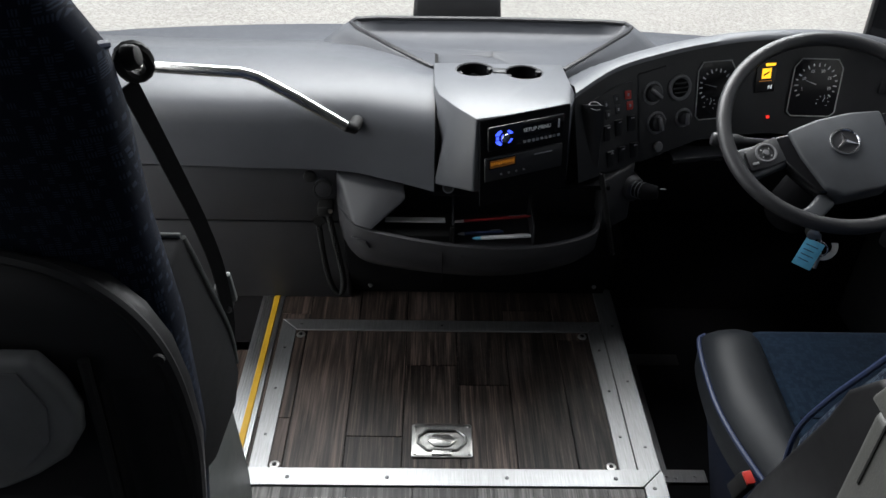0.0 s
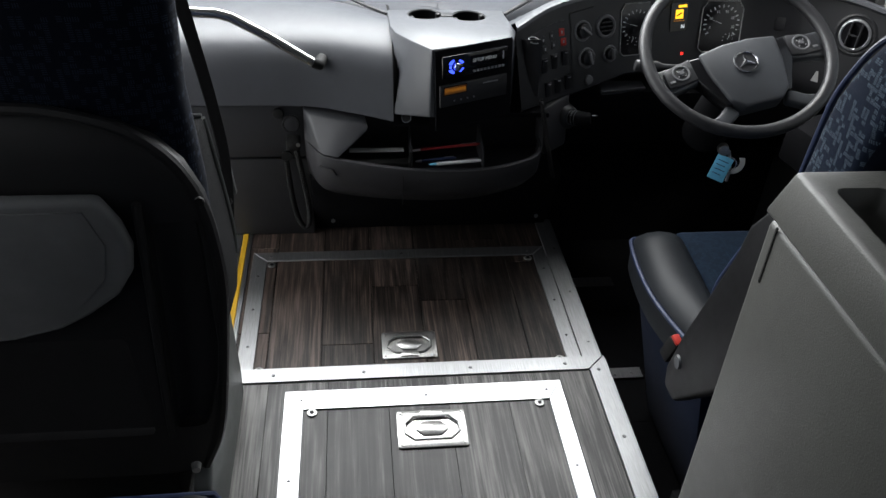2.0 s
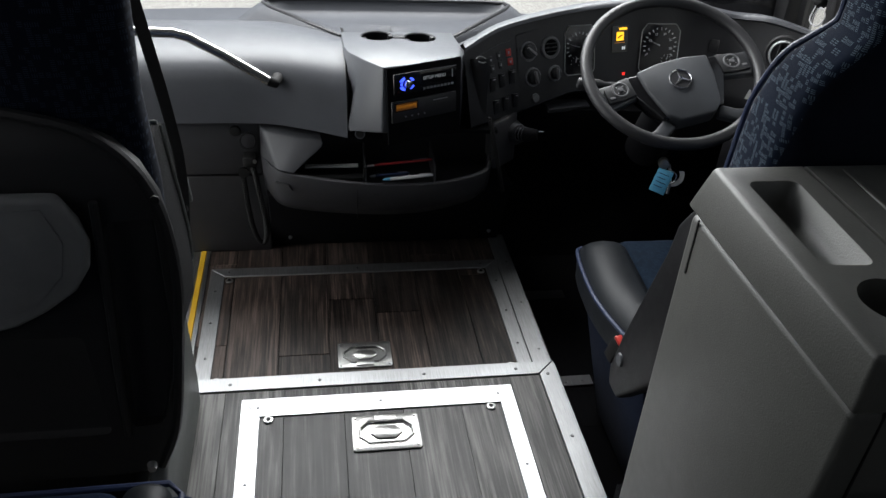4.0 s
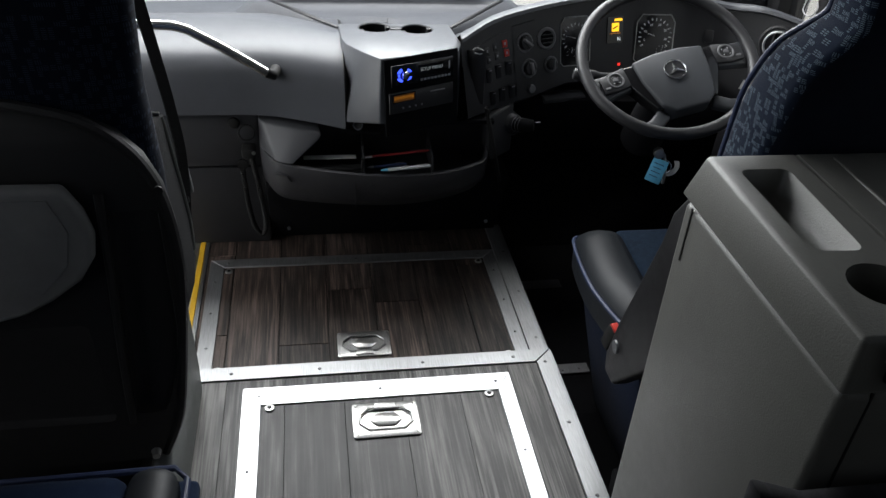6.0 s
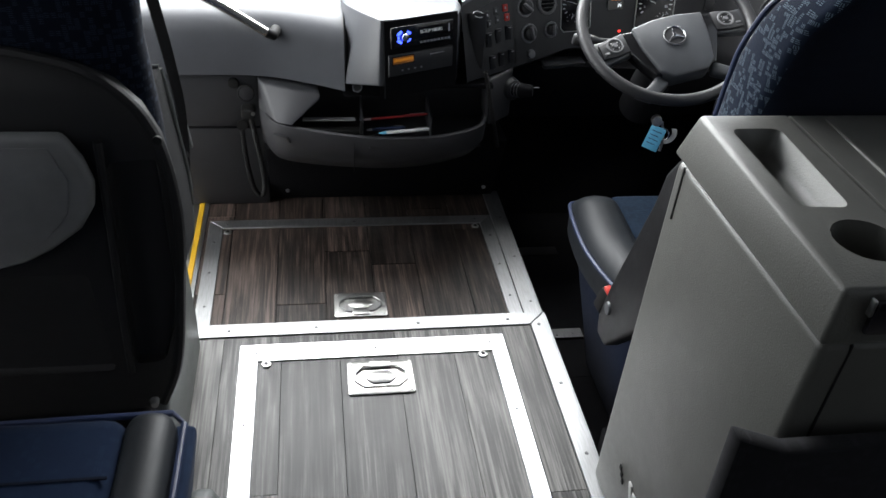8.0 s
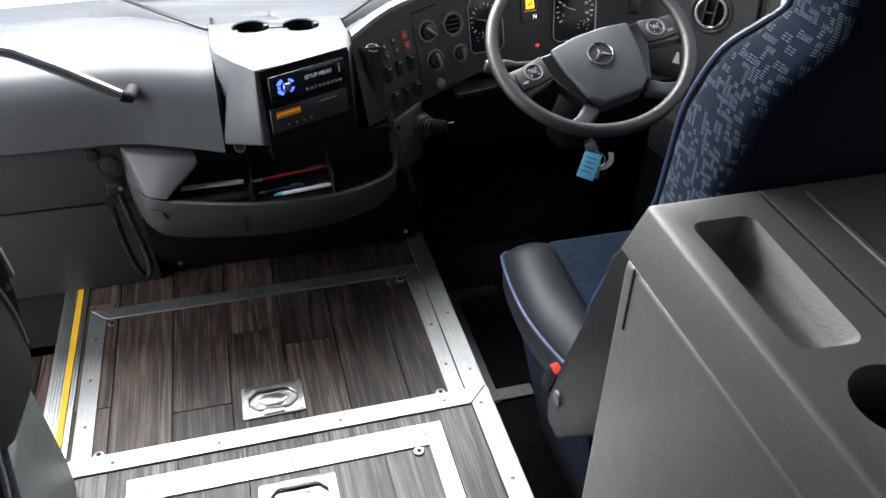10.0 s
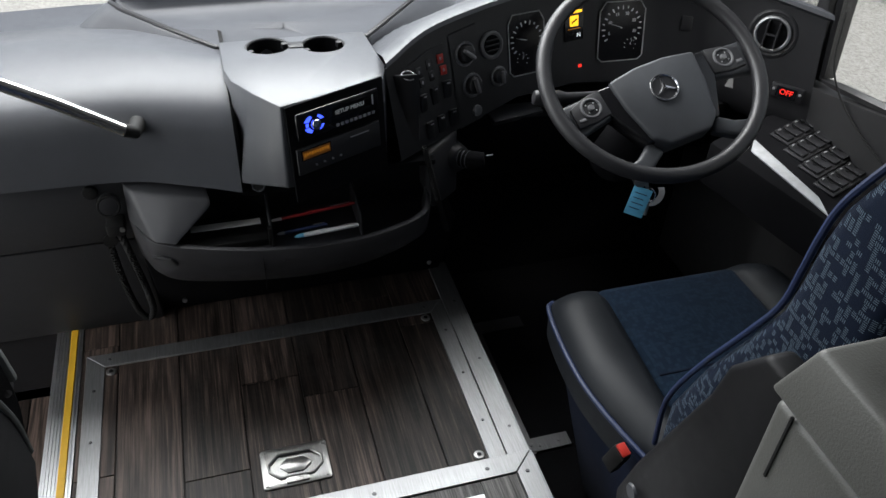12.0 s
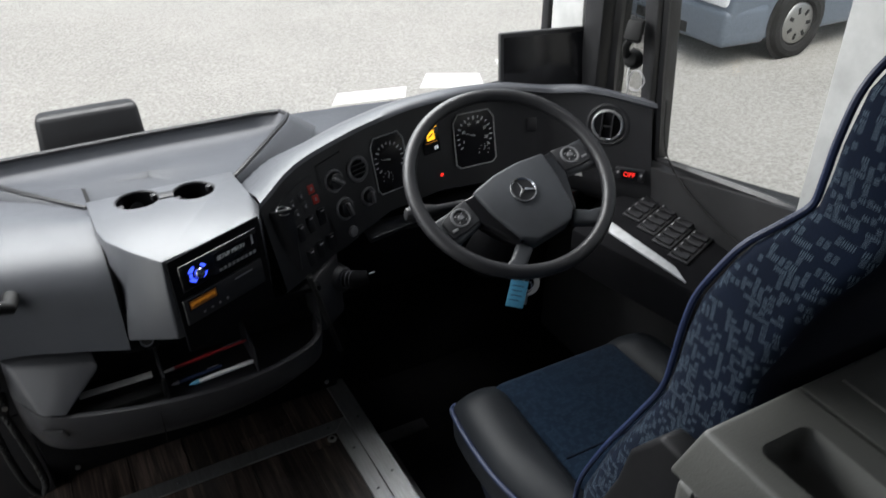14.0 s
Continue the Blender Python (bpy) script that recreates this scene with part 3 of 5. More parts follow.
UPPER = [(0.60, 0.425), (0.500, 0.428), (0.498, 0.46), (0.498, 0.50), (0.501, 0.530), (0.510, 0.555), (0.532, 0.575), (0.575, 0.588), (0.64, 0.596), (0.70, 0.600), (0.745, 0.597), (0.78, 0.588), (0.86, 0.562), (0.96, 0.533), (1.06, 0.506)]


def left_panel():
    """The sloping cover left of the radio; it swells towards the console, and its crest draws in there."""
    stations = curve([(-1.13, 0.06, 0.0), (-0.80, 0.02, 0.0), (-0.45, 0.0, 0.0), (-0.231, -0.018, 0.006), (-0.12, -0.052, 0.004), (-0.026, -0.086, -0.002)], 5)
    loops = []
    for x, fore, rise in stations:
        near = max(0.0, min(1.0, (x + 0.35) / 0.32))
        loop = []
        for y, z in UPPER:
            k = max(0.0, min(1.0, (0.60 - z) / 0.17))
            back = max(0.0, min(1.0, (y - 0.60) / 0.15)) * (1 if y < 0.8 else 0)
            loop.append((x, y + fore * k ** 0.7 - 0.09 * near * back * (1 if y < 0.75 else 0.4), z + rise - 0.012 * near * back))
        loops.append(loop)
    part("left_panel", rings(loops, False, False), DASH, dash, smooth=60)
    part("panel_end", rings([loops[-1], [(x + 0.008, y + 0.010, z - 0.006) for x, y, z in loops[-1]]], False, False), RUBBER, dash, "black joint beside the console")


left_panel()
part("middle_panel", prism([(0.512, 0.422), (0.522, 0.275), (0.60, 0.275), (0.60, 0.422)], "x", -1.15, -0.238, 0.006), DASH_SHADED, dash)
part("lower_panel", prism([(0.530, 0.268), (0.585, 0.0), (0.66, 0.0), (0.62, 0.268)], "x", -1.15, -0.232, 0.006), DASH_SHADED, dash)
part("lower_panel_low", box(-1.15, -0.455, 0.60, 0.66, -0.45, 0.0), DASH_DARK, dash)
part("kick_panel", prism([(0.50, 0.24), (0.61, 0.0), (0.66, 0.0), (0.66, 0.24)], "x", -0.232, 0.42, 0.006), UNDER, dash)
kick = bpy.data.objects["kick_panel"]
for x, y, z in ((-0.181, 0.585, 0.042), (0.387, 0.588, 0.042)):
    part("screw", put(disc(0.006, 0.004, 12, 0.004), facing((x, y, z), (0, -0.9, 0.4))), STEEL, kick)

# recessed shelf with its raised rim
SHELF = [(-0.033, 0.70, 0.572), (0.115, 0.705, 0.572), (0.267, 0.70, 0.572), (0.37, 0.81, 0.583), (0.445, 0.90, 0.586), (0.463, 0.935, 0.586), (0.452, 0.962, 0.586), (0.40, 0.972, 0.586), (0.115, 0.978, 0.586), (-0.17, 0.972, 0.586), (-0.222, 0.962, 0.586), (-0.233, 0.935, 0.586), (-0.215, 0.90, 0.586), (-0.14, 0.81, 0.583)]
SC = Vector((0.115, 0.86, 0))


def ringed(f, z):
    return [(SC.x + (x - SC.x) * f, max(SC.y + (y - SC.y) * f, 0.694), zz + z) for x, y, zz in SHELF]


part("shelf", rings([ringed(1.22, -0.045), ringed(1.10, -0.010), ringed(1.045, 0.004), ringed(1.02, 0.008), ringed(1.0, 0.008), ringed(0.985, 0.003), ringed(0.95, -0.020), ringed(0.90, -0.028), ringed(0.3, -0.030), ringed(0.001, -0.030)], True, False), DASH, dash, smooth=60)
part("shelf_rim", tube(ringed(1.005, 0.008), 0.006, 8, True), DASH_DARK, dash)
TOP = curve([(-1.13, 0.82, 0.50), (-0.95, 1.01, 0.50), (-0.5, 1.10, 0.50), (0, 1.12, 0.50), (0.5, 1.10, 0.50), (0.95, 1.01, 0.50), (1.13, 0.82, 0.50)], 3)
part("dash_top", prism([(-1.13, 0.66), (-0.033, 0.70), (0.27, 0.70), (0.47, 0.72), (1.13, 0.60)] + [(p.x, p.y) for p in reversed(TOP)], "z", 0.47, 0.525), DASH, dash)

# console with the radio
CT = [(-0.029, 0.708), (-0.029, 0.62), (-0.029, 0.555), (-0.020, 0.495), (0.012, 0.425), (0.051, 0.356), (0.243, 0.437), (0.262, 0.50), (0.262, 0.708)]
con = part("console", hull8([(-0.026, 0.735, 0.43), (-0.026, 0.63, 0.43), (-0.028, 0.56, 0.43), (-0.028, 0.50, 0.43), (-0.027, 0.424, 0.438), (0.050, 0.340, 0.472), (0.25, 0.435, 0.43), (0.262, 0.50, 0.43), (0.262, 0.735, 0.43)], [(x, y, 0.624 - 0.1 * (y - 0.351)) for x, y in CT], 0.005), CONSOLE_LIT, dash, "radio console, windscreen sheen painted into its grey")
RN = Vector((0.41, -0.91, 0.10)).normalized()
RC = Vector((0.148, 0.391, 0.545))
RM = facing(RC, RN)
radio = thing("car_radio", "black car radio with blue lit buttons", "radio")
part("surround", put(box(-0.098, 0.102, -0.105, 0.076, 0.001, 0.006, 0.002), RM), UNDER, radio)
part("face", put(box(-0.085, 0.085, 0.012, 0.062, 0.006, 0.014, 0.003), RM), SCREEN, radio)
part("knob", put(disc(0.010, 0.010, 24, 0.009, 0.001), RM @ Matrix.Translation((-0.050, 0.037, 0.013))), CHROME, radio)
for a0, a1, r1 in ((112, 158, 0.022), (166, 194, 0.018), (202, 248, 0.022), (22, 62, 0.020), (-62, -22, 0.020)):
    arc = [(0.0125 * math.cos(radians(a)), 0.0125 * math.sin(radians(a))) for a in (a0, (a0 + a1) / 2, a1)] + [(r1 * math.cos(radians(a)), 0.78 * r1 * math.sin(radians(a))) for a in (a1, (a0 + a1) / 2, a0)]
    part("lit_button", put(prism(arc, "z", 0.012, 0.0152), RM @ Matrix.Translation((-0.050, 0.037, 0.0))), GLOW_BLUE, radio, "blue lit button")
part("display", put(box(-0.012, 0.055, 0.032, 0.054, 0.0135, 0.0148), RM), SCREEN, radio)
writing("display_text", "SETUP MENU", 0.0105, RM @ Matrix.Translation((0.022, 0.043, 0.0150)), GLOW_TEXT, radio)
part("slot_mark", put(box(0.070, 0.0725, 0.035, 0.053, 0.014, 0.0152), RM), WHITE, radio)
for k in range(9):
    part("small_key", put(box(-0.008 + k * 0.0095, -0.002 + k * 0.0095, 0.017, 0.022, 0.0135, 0.0155), RM), PALE, radio)
tach = thing("tachograph", "black tachograph with an amber display", "tachograph")
part("face", put(box(-0.09, 0.085, -0.052, -0.002, 0.006, 0.012, 0.002), RM), FACIA, tach)
part("display", put(box(-0.082, -0.022, -0.026, -0.006, 0.0115, 0.0128), RM), SCREEN, tach)
part("display_field", put(box(-0.080, -0.024, -0.024, -0.008, 0.0125, 0.0131), RM), GLOW_DIM, tach)
for k in range(10):
    part("display_mark", put(box(-0.077 + k * 0.0052, -0.0742 + k * 0.0052, -0.019 + 0.001 * (k % 3), -0.012, 0.0131, 0.0136), RM), GLOW_AMBER, tach)
part("slot", put(box(0.02, 0.06, -0.014, -0.012, 0.0115, 0.0132), RM), PALE, tach)
for k in range(4):
    part("key", put(disc(0.0022, 0.002, 8), RM @ Matrix.Translation((-0.055 + k * 0.017, -0.040, 0.012))), PALE, tach)

# cup holder
cup = thing("cup_holder", "black twin cup holder let into the console", "cup holder")
for x, y in ((0.062, 0.655), (0.168, 0.640)):
    z = 0.624 - 0.1 * (y - 0.351)
    carve(con, put(disc(0.042, 0.10, 28), Matrix.Translation((x, y, z - 0.07))))
    part("rim", put(ring(0.0425, 0.003, 28, 6), Matrix.Translation((x, y, z - 0.002))), DASH_DARK, cup)
    part("well", put(rings([[(0.0415 * math.cos(k * math.pi / 14), 0.0415 * math.sin(k * math.pi / 14), zz) for k in range(28)] for zz in (0.0, -0.066)], True, False), Matrix.Translation((x, y, z - 0.001))), UNDER, cup)
    part("well_floor", put(disc(0.041, 0.003, 28), Matrix.Translation((x, y, z - 0.069))), UNDER, cup)
    for a in (20, 200):
        part("grip_tab", put(box(0.030, 0.041, -0.006, 0.006, -0.012, 0.0, 0.002), Matrix.Translation((x, y, z)) @ pose(0, 0, 0, 0, 0, a)), DASH_DARK, cup)
part("bridge", box(0.100, 0.130, 0.634, 0.660, 0.590, 0.599, 0.003), DASH_DARK, cup)

# instrument facia: columns of (x, y, z) from its top to its bottom
COLS = [((0.250, 0.462, 0.626), (0.275, 0.425, 0.445)), ((0.345, 0.545, 0.650), (0.375, 0.485, 0.450)), ((0.46, 0.590, 0.668), (0.475, 0.535, 0.460)), ((0.56, 0.625, 0.680), (0.565, 0.570, 0.478)), ((0.72, 0.660, 0.695), (0.72, 0.610, 0.475)), ((0.88, 0.655, 0.690), (0.88, 0.605, 0.465)), ((0.985, 0.615, 0.672), (0.985, 0.565, 0.450)), ((1.06, 0.535, 0.675), (1.06, 0.490, 0.440)), ((1.15, 0.42, 0.665), (1.15, 0.375, 0.425))]


def facia(u, v):
    """Place and outward normal; u counts columns, v runs from 0 at the top to 1."""
    def at(u, v):
        i = max(0, min(int(u), len(COLS) - 2))
        f = u - i
        a = Vector(COLS[i][0]).lerp(Vector(COLS[i][1]), v)
        b = Vector(COLS[i + 1][0]).lerp(Vector(COLS[i + 1][1]), v)
        return a.lerp(b, f)
    p = at(u, v)
    e = 0.01
    n = (at(u + e, v) - at(u - e, v)).cross(at(u, v - e) - at(u, v + e)).normalized()
    return p, n


def on_facia(u, v, off=0.0):
    p, n = facia(u, v)
    return facing(p + n * off, n)


part("facia", rings([[facia(u / 4, k / 6)[0] for k in range(7)] + [facia(u / 4, 1)[0] + Vector((0, 0.03, -0.02))] for u in range(0, 33)], False, False), FACIA, dash, smooth=60)
HOOD = [(0.252, 0.452, 0.630), (0.345, 0.527, 0.654), (0.46, 0.572, 0.672), (0.56, 0.60, 0.683), (0.65, 0.612, 0.692), (0.77, 0.614, 0.697), (0.88, 0.61, 0.692), (0.985, 0.585, 0.676), (1.06, 0.515, 0.685), (1.15, 0.40, 0.672)]
hood = rings([[(x, y + 0.02, z - 0.012), (x, y, z - 0.004), (x, y + 0.004, z + 0.004), (x, y + 0.03, z + 0.006), (x + 0.01, y + 0.12, z - 0.03), (min(x + 0.02, 1.15), min(max(y + 0.3, 0.86), 0.80 + 0.2 * (1.15 - x)) , z - 0.13)] for x, y, z in [tuple(p) for p in curve(HOOD, 4)]], False, False)
part("instrument_hood", hood, DASH, dash, smooth=60)

# ---- steering wheel ----
wheel = thing("steering_wheel", "black four-spoke steering wheel with grey hub", "steering wheel")
WN = Vector((math.sin(radians(-11.7)) * math.cos(radians(57)), -math.cos(radians(-11.7)) * math.cos(radians(57)), math.sin(radians(57))))
WM = facing((0.713, 0.322, 0.628), WN) @ pose(0, 0, 0, 0, 0, 22) @ Matrix.Translation((0.004, 0.004, 0))
part("rim", put(ring(0.200, 0.0138, 72, 14), WM), WHEEL, wheel)
HUB = [(-0.088, 0.012), (-0.03, 0.022), (0.03, 0.022), (0.088, 0.012), (0.083, -0.045), (0.066, -0.116), (0.042, -0.137), (-0.042, -0.137), (-0.066, -0.116), (-0.083, -0.045)]
part("hub", put(prism(HUB, "z", -0.034, 0.010, 0.006, 3), WM), WHEEL_GREY, wheel)
part("hub_trim", put(prism([(-0.112, 0.010), (0.112, 0.010), (0.110, -0.045), (0.074, -0.120), (-0.074, -0.120), (-0.110, -0.045)], "z", -0.034, 0.001, 0.005, 3), WM), PIANO, wheel, "gloss black trim round the hub")
part("hub_back", put(disc(0.060, 0.03, 28, 0.055, 0.006), WM @ Matrix.Translation((0, -0.058, -0.068))), DASH_DARK, wheel)
badge = part("badge", put(disc(0.0265, 0.003, 32, 0.026), WM @ Matrix.Translation((0, -0.036, 0.0095))), DASH_DARK, wheel, "round chrome-rimmed badge")
part("badge_ring", put(ring(0.025, 0.0021, 36, 6), WM @ Matrix.Translation((0, -0.036, 0.0128))), CHROME, badge)
for k in range(3):
    part("badge_bar", put(hull8([(-0.0045, 0, 0.012), (0.0045, 0, 0.012), (0, 0.024, 0.012)], [(-0.002, 0.002, 0.0165), (0.002, 0.002, 0.0165), (0, 0.023, 0.014)]), WM @ Matrix.Translation((0, -0.036, 0)) @ pose(0, 0, 0, 0, 0, 120 * k)), CHROME, badge)
for s in (-1, 1):
    def mirror(pts, s=s):
        return [(s * x, y) for x, y in pts]
    part("spoke", put(prism(mirror([(0.104, 0.012), (0.100, -0.046), (0.15, -0.056), (0.196, -0.066), (0.199, 0.004), (0.15, 0.006)]), "z", -0.026, -0.004, 0.007, 3), WM), WHEEL_GREY, wheel)
    pad = part("button_pad", put(prism(mirror([(0.110, 0.010), (0.108, -0.042), (0.140, -0.048), (0.176, -0.048), (0.176, -0.008), (0.145, 0.004)]), "z", -0.005, 0.003, 0.003), WM), DASH_DARK, wheel)
    part("button_ring", put(ring(0.0175, 0.0026, 24, 6), WM @ Matrix.Translation((s * 0.139, -0.019, 0.003))), RING, pad)
    part("button", put(disc(0.0065, 0.004, 16, 0.005), WM @ Matrix.Translation((s * 0.139, -0.019, 0.003))), RING, pad)
    for k in range(4):
        a = radians(45 + 90 * k)
        part("button_mark", put(disc(0.0012, 0.001, 6), WM @ Matrix.Translation((s * 0.139 + 0.0105 * math.cos(a), -0.019 + 0.0105 * math.sin(a), 0.0032))), WHITE, pad)
    part("button", put(box(-0.006, 0.006, -0.003, 0.003, 0, 0.003, 0.001), WM @ Matrix.Translation((s * 0.164, -0.036, 0.002))), RING, pad)
    part("lower_spoke", put(prism(mirror([(0.050, -0.140), (0.068, -0.112), (0.100, -0.134), (0.142, -0.146), (0.106, -0.174), (0.082, -0.160)]), "z", -0.028, -0.006, 0.007, 3), WM), WHEEL_GREY, wheel)
part("column", put(disc(0.055, 0.24, 24, 0.04), WM @ pose(0, -0.03, -0.30)), UNDER, wheel)
for s, n0 in ((-1, "wiper_stalk"), (1, "light_stalk")):
    end, up = (0.115, 0.006) if s > 0 else (0.190, -0.016)
    st = part(n0, put(tube([(s * 0.04, 0.0, -0.075), (s * (end - 0.045), up * 0.6, -0.068), (s * (end - 0.03), up * 0.8, -0.064), (s * end, up, -0.06)], [0.009, 0.010, 0.015, 0.016], 14), WM @ pose(0, 0, 0, 0, 0, -22)), DASH_DARK, wheel)
    part("stalk_cap", put(disc(0.016, 0.020, 16, 0.013, 0.003), WM @ pose(0, 0, 0, 0, 0, -22) @ facing((s * end, up, -0.06), (s, 0.06, 0.1))), FACIA, st)
    for k in range(3):
        part("stalk_mark", put(box(-0.002, 0.002, -0.001, 0.001, 0, 0.001), WM @ pose(0, 0, 0, 0, 0, -22) @ pose(s * (end - 0.018 + k * 0.007), up + 0.003, -0.0455, 0, 0, 0)), PALE, st)

# key with a blue tag in the steering column
key = thing("key_bunch", "ignition key with a pale blue plastic tag", "keys")
part("barrel", put(disc(0.014, 0.03, 20, 0.013, 0.002), facing((0.775, 0.385, 0.362), (-0.3, -0.85, 0.2))), STEEL, key)
part("tag", put(box(-0.020, 0.020, -0.031, 0.031, -0.0015, 0.0015, 0.0012), facing((0.762, 0.346, 0.328), (-0.35, -0.85, 0.35)) @ pose(0, 0, 0, 0, 0, -14)), CARDBLUE, key, "pale blue key tag")
for k in range(4):
    part("tag_mark", put(box(-0.014, 0.012 - 0.004 * (k % 2), -0.001, 0.001, 0.0016, 0.0021), facing((0.762, 0.346, 0.328), (-0.35, -0.85, 0.35)) @ pose(0, 0, 0, 0, 0, -14) @ Matrix.Translation((0, 0.018 - 0.011 * k, 0))), PIPING, key)
part("key_ring", put(ring(0.016, 0.0014, 24, 6), facing((0.785, 0.352, 0.337), (-0.5, -0.7, 0.3))), CHROME, key)
part("key_blade", tube([(0.783, 0.365, 0.365), (0.79, 0.350, 0.32), (0.787, 0.348, 0.29)], 0.004, 8), STEEL, key)
part("white_tag", put(prism([(0.030 * math.cos(radians(a)), 0.030 * math.sin(radians(a))) for a in range(-100, 40, 14)] + [(0.018 * math.cos(radians(a)), 0.018 * math.sin(radians(a))) for a in range(40, -100, -14)], "z", 0, 0.002), facing((0.795, 0.36, 0.338), (-0.35, -0.85, 0.35))), HEADLINE, key, "curved white tag")

# ---- storage cabinet behind the driver ----
cab = thing("storage_cabinet", "grey plastic storage cabinet behind the driver's seat", "cabinet")
part("body", prism([(-0.462, STEP + 0.001), (-0.460, 0.725), (-0.848, 0.725), (-0.840, STEP + 0.001)], "x", 0.397, 1.14, 0.010, 3), CABINET, cab)
top = part("top", hull8([(0.391, -0.453, 0.731), (1.14, -0.453, 0.731), (1.14, -0.856, 0.731), (0.387, -0.856, 0.731)], [(0.402, -0.476, 0.801), (1.14, -0.476, 0.801), (1.14, -0.846, 0.796), (0.396, -0.846, 0.796)], 0.006, 3), CABINET, cab)
carve(top, hull8([(0.436, -0.526, 0.766), (0.482, -0.526, 0.766), (0.476, -0.692, 0.766), (0.436, -0.686, 0.766)], [(0.420, -0.508, 0.83), (0.508, -0.508, 0.83), (0.500, -0.716, 0.83), (0.414, -0.712, 0.83)], 0.012, 3))
carve(top, put(disc(0.037, 0.12, 32, 0.040), Matrix.Translation((0.470, -0.765, 0.745))))
carve(top, prism([(0.526, -0.40), (0.532, -0.40), (0.528, -0.760), (0.540, -0.772), (1.2, -0.766), (1.2, -0.772), (0.536, -0.780), (0.522, -0.766)], "z", 0.790, 0.83))
part("cup_well", put(rings([[(0.0365 * math.cos(k * math.pi / 16), 0.0365 * math.sin(k * math.pi / 16), zz) for k in range(32)] for zz in (0.0, -0.045)], True, False), Matrix.Translation((0.470, -0.765, 0.795))), CABINET, cab)
part("cup_floor", put(disc(0.036, 0.003, 28), Matrix.Translation((0.470, -0.765, 0.748))), DASH_DARK, cab)
part("lid_rib", prism([(0.575, -0.49), (0.583, -0.49), (0.575, -0.755), (0.567, -0.755)], "z", 0.793, 0.8025, 0.003), CABINET, cab)
part("grip", box(0.425, 1.10, -0.8615, -0.853, 0.748, 0.790, 0.004), SCREEN, cab, "black recessed grip along the lid")
part("grip_end", box(0.421, 0.4245, -0.8605, -0.853, 0.772, 0.792, 0.001), STEEL, cab)
# the vertical seam and the slot by the lid
part("seam", box(0.3955, 0.3975, -0.487, -0.484, 0.64, 0.725), RUBBER, cab)
part("rear_seam", box(0.430, 0.4325, -0.8485, -0.846, 0.55, 0.724), RUBBER, cab)
for k in range(3):
    part("slot", put(box(0.3945, 0.3975, -0.004, 0.004, -0.005, 0.005, 0.001), Matrix.Translation((0, -0.552 - 0.008 * k, 0.172 - 0.008 * k))), RUBBER, cab)
    part("louvre", put(prism([(-0.590 - 0.020 * k, 0.185 - 0.006 * k), (-0.603 - 0.020 * k, 0.185 - 0.006 * k), (-0.628 - 0.018 * k, 0.135), (-0.616 - 0.018 * k, 0.135)], "x", 0.3935, 0.398, 0.001), Matrix.Identity(4)), HEADLINE, cab)
part("hinge", put(disc(0.006, 0.03, 12), facing((0.85, -0.482, 0.803), (1, 0, 0))), RUBBER, cab)
cab.location = (0.006, 0.0, 0.0)
hk = thing("coat_hook", "small black hook on the cabinet lid", "hook")
part("base", box(0.70, 0.73, -0.500, -0.484, 0.797, 0.803, 0.002), RUBBER, hk)
part("hook", tube(curve([(0.705, -0.492, 0.80), (0.703, -0.49, 0.813), (0.715, -0.49, 0.820), (0.722, -0.49, 0.812)], 5), 0.003, 8), RUBBER, hk)

# ---- partition with a net, behind the cabinet ----
pn = thing("partition_panel", "black carpeted partition panel with a net pocket", "partition")
part("board", prism([(0.318, 0.640), (0.383, 0.612), (1.13, 0.610), (1.13, STEP), (0.338, STEP)], "y", -0.892, -0.866, 0.006), CARPET, pn)
net = part("net_frame", tube([(0.50, -0.896, 0.26), (0.50, -0.896, 0.46), (0.98, -0.896, 0.47), (0.98, -0.896, 0.26)], 0.005, 6, True), RUBBER, pn)
bm = None
for k in range(13):
    x = 0.51 + k * 0.036
    for d in (-1, 1):
        t = tube([(x, -0.897, 0.265), (max(0.505, min(0.975, x + d * 0.10)), -0.897, 0.46)], 0.0012, 4)
        bm = t if bm is None else join(bm, t)
part("net", bm, RUBBER, net, "black elastic net")


# ---- seats ----
def soft_block(x0, x1, y0, y1, z0, z1, r):
    return box(x0, x1, y0, y1, z0, z1, r, 4)


def seat_slices(slices, n=32, power=3.2):
    """A padded form: slices of (centre x, y, z, half width, half depth), each an upright cut."""
    loops = []
    fine = []
    for a, b in zip(slices, slices[1:]):
        for k in range(3):
            fine.append([p + (q - p) * k / 3 for p, q in zip(a, b)])
    fine.append(slices[-1])
    for cx, cy, z, hw, hd in fine:
        loop = []
        for k in range(n):
            a = 2 * math.pi * k / n
            c, s = math.cos(a), math.sin(a)
            loop.append((cx + hw * math.copysign(abs(c) ** (2 / power), c), cy + hd * math.copysign(abs(s) ** (2 / power), s), z))
        loops.append(loop)
    return rings(loops)


def clad(ob, side, back):
    """Side and rear faces of a backrest take cloths of their own."""
    me = ob.data
    me.materials.append(side)
    me.materials.append(back)
    for p in me.polygons:
        if abs(p.normal.x) > 0.55:
            p.material_index = 1
        elif p.normal.y < 0:
            p.material_index = 2


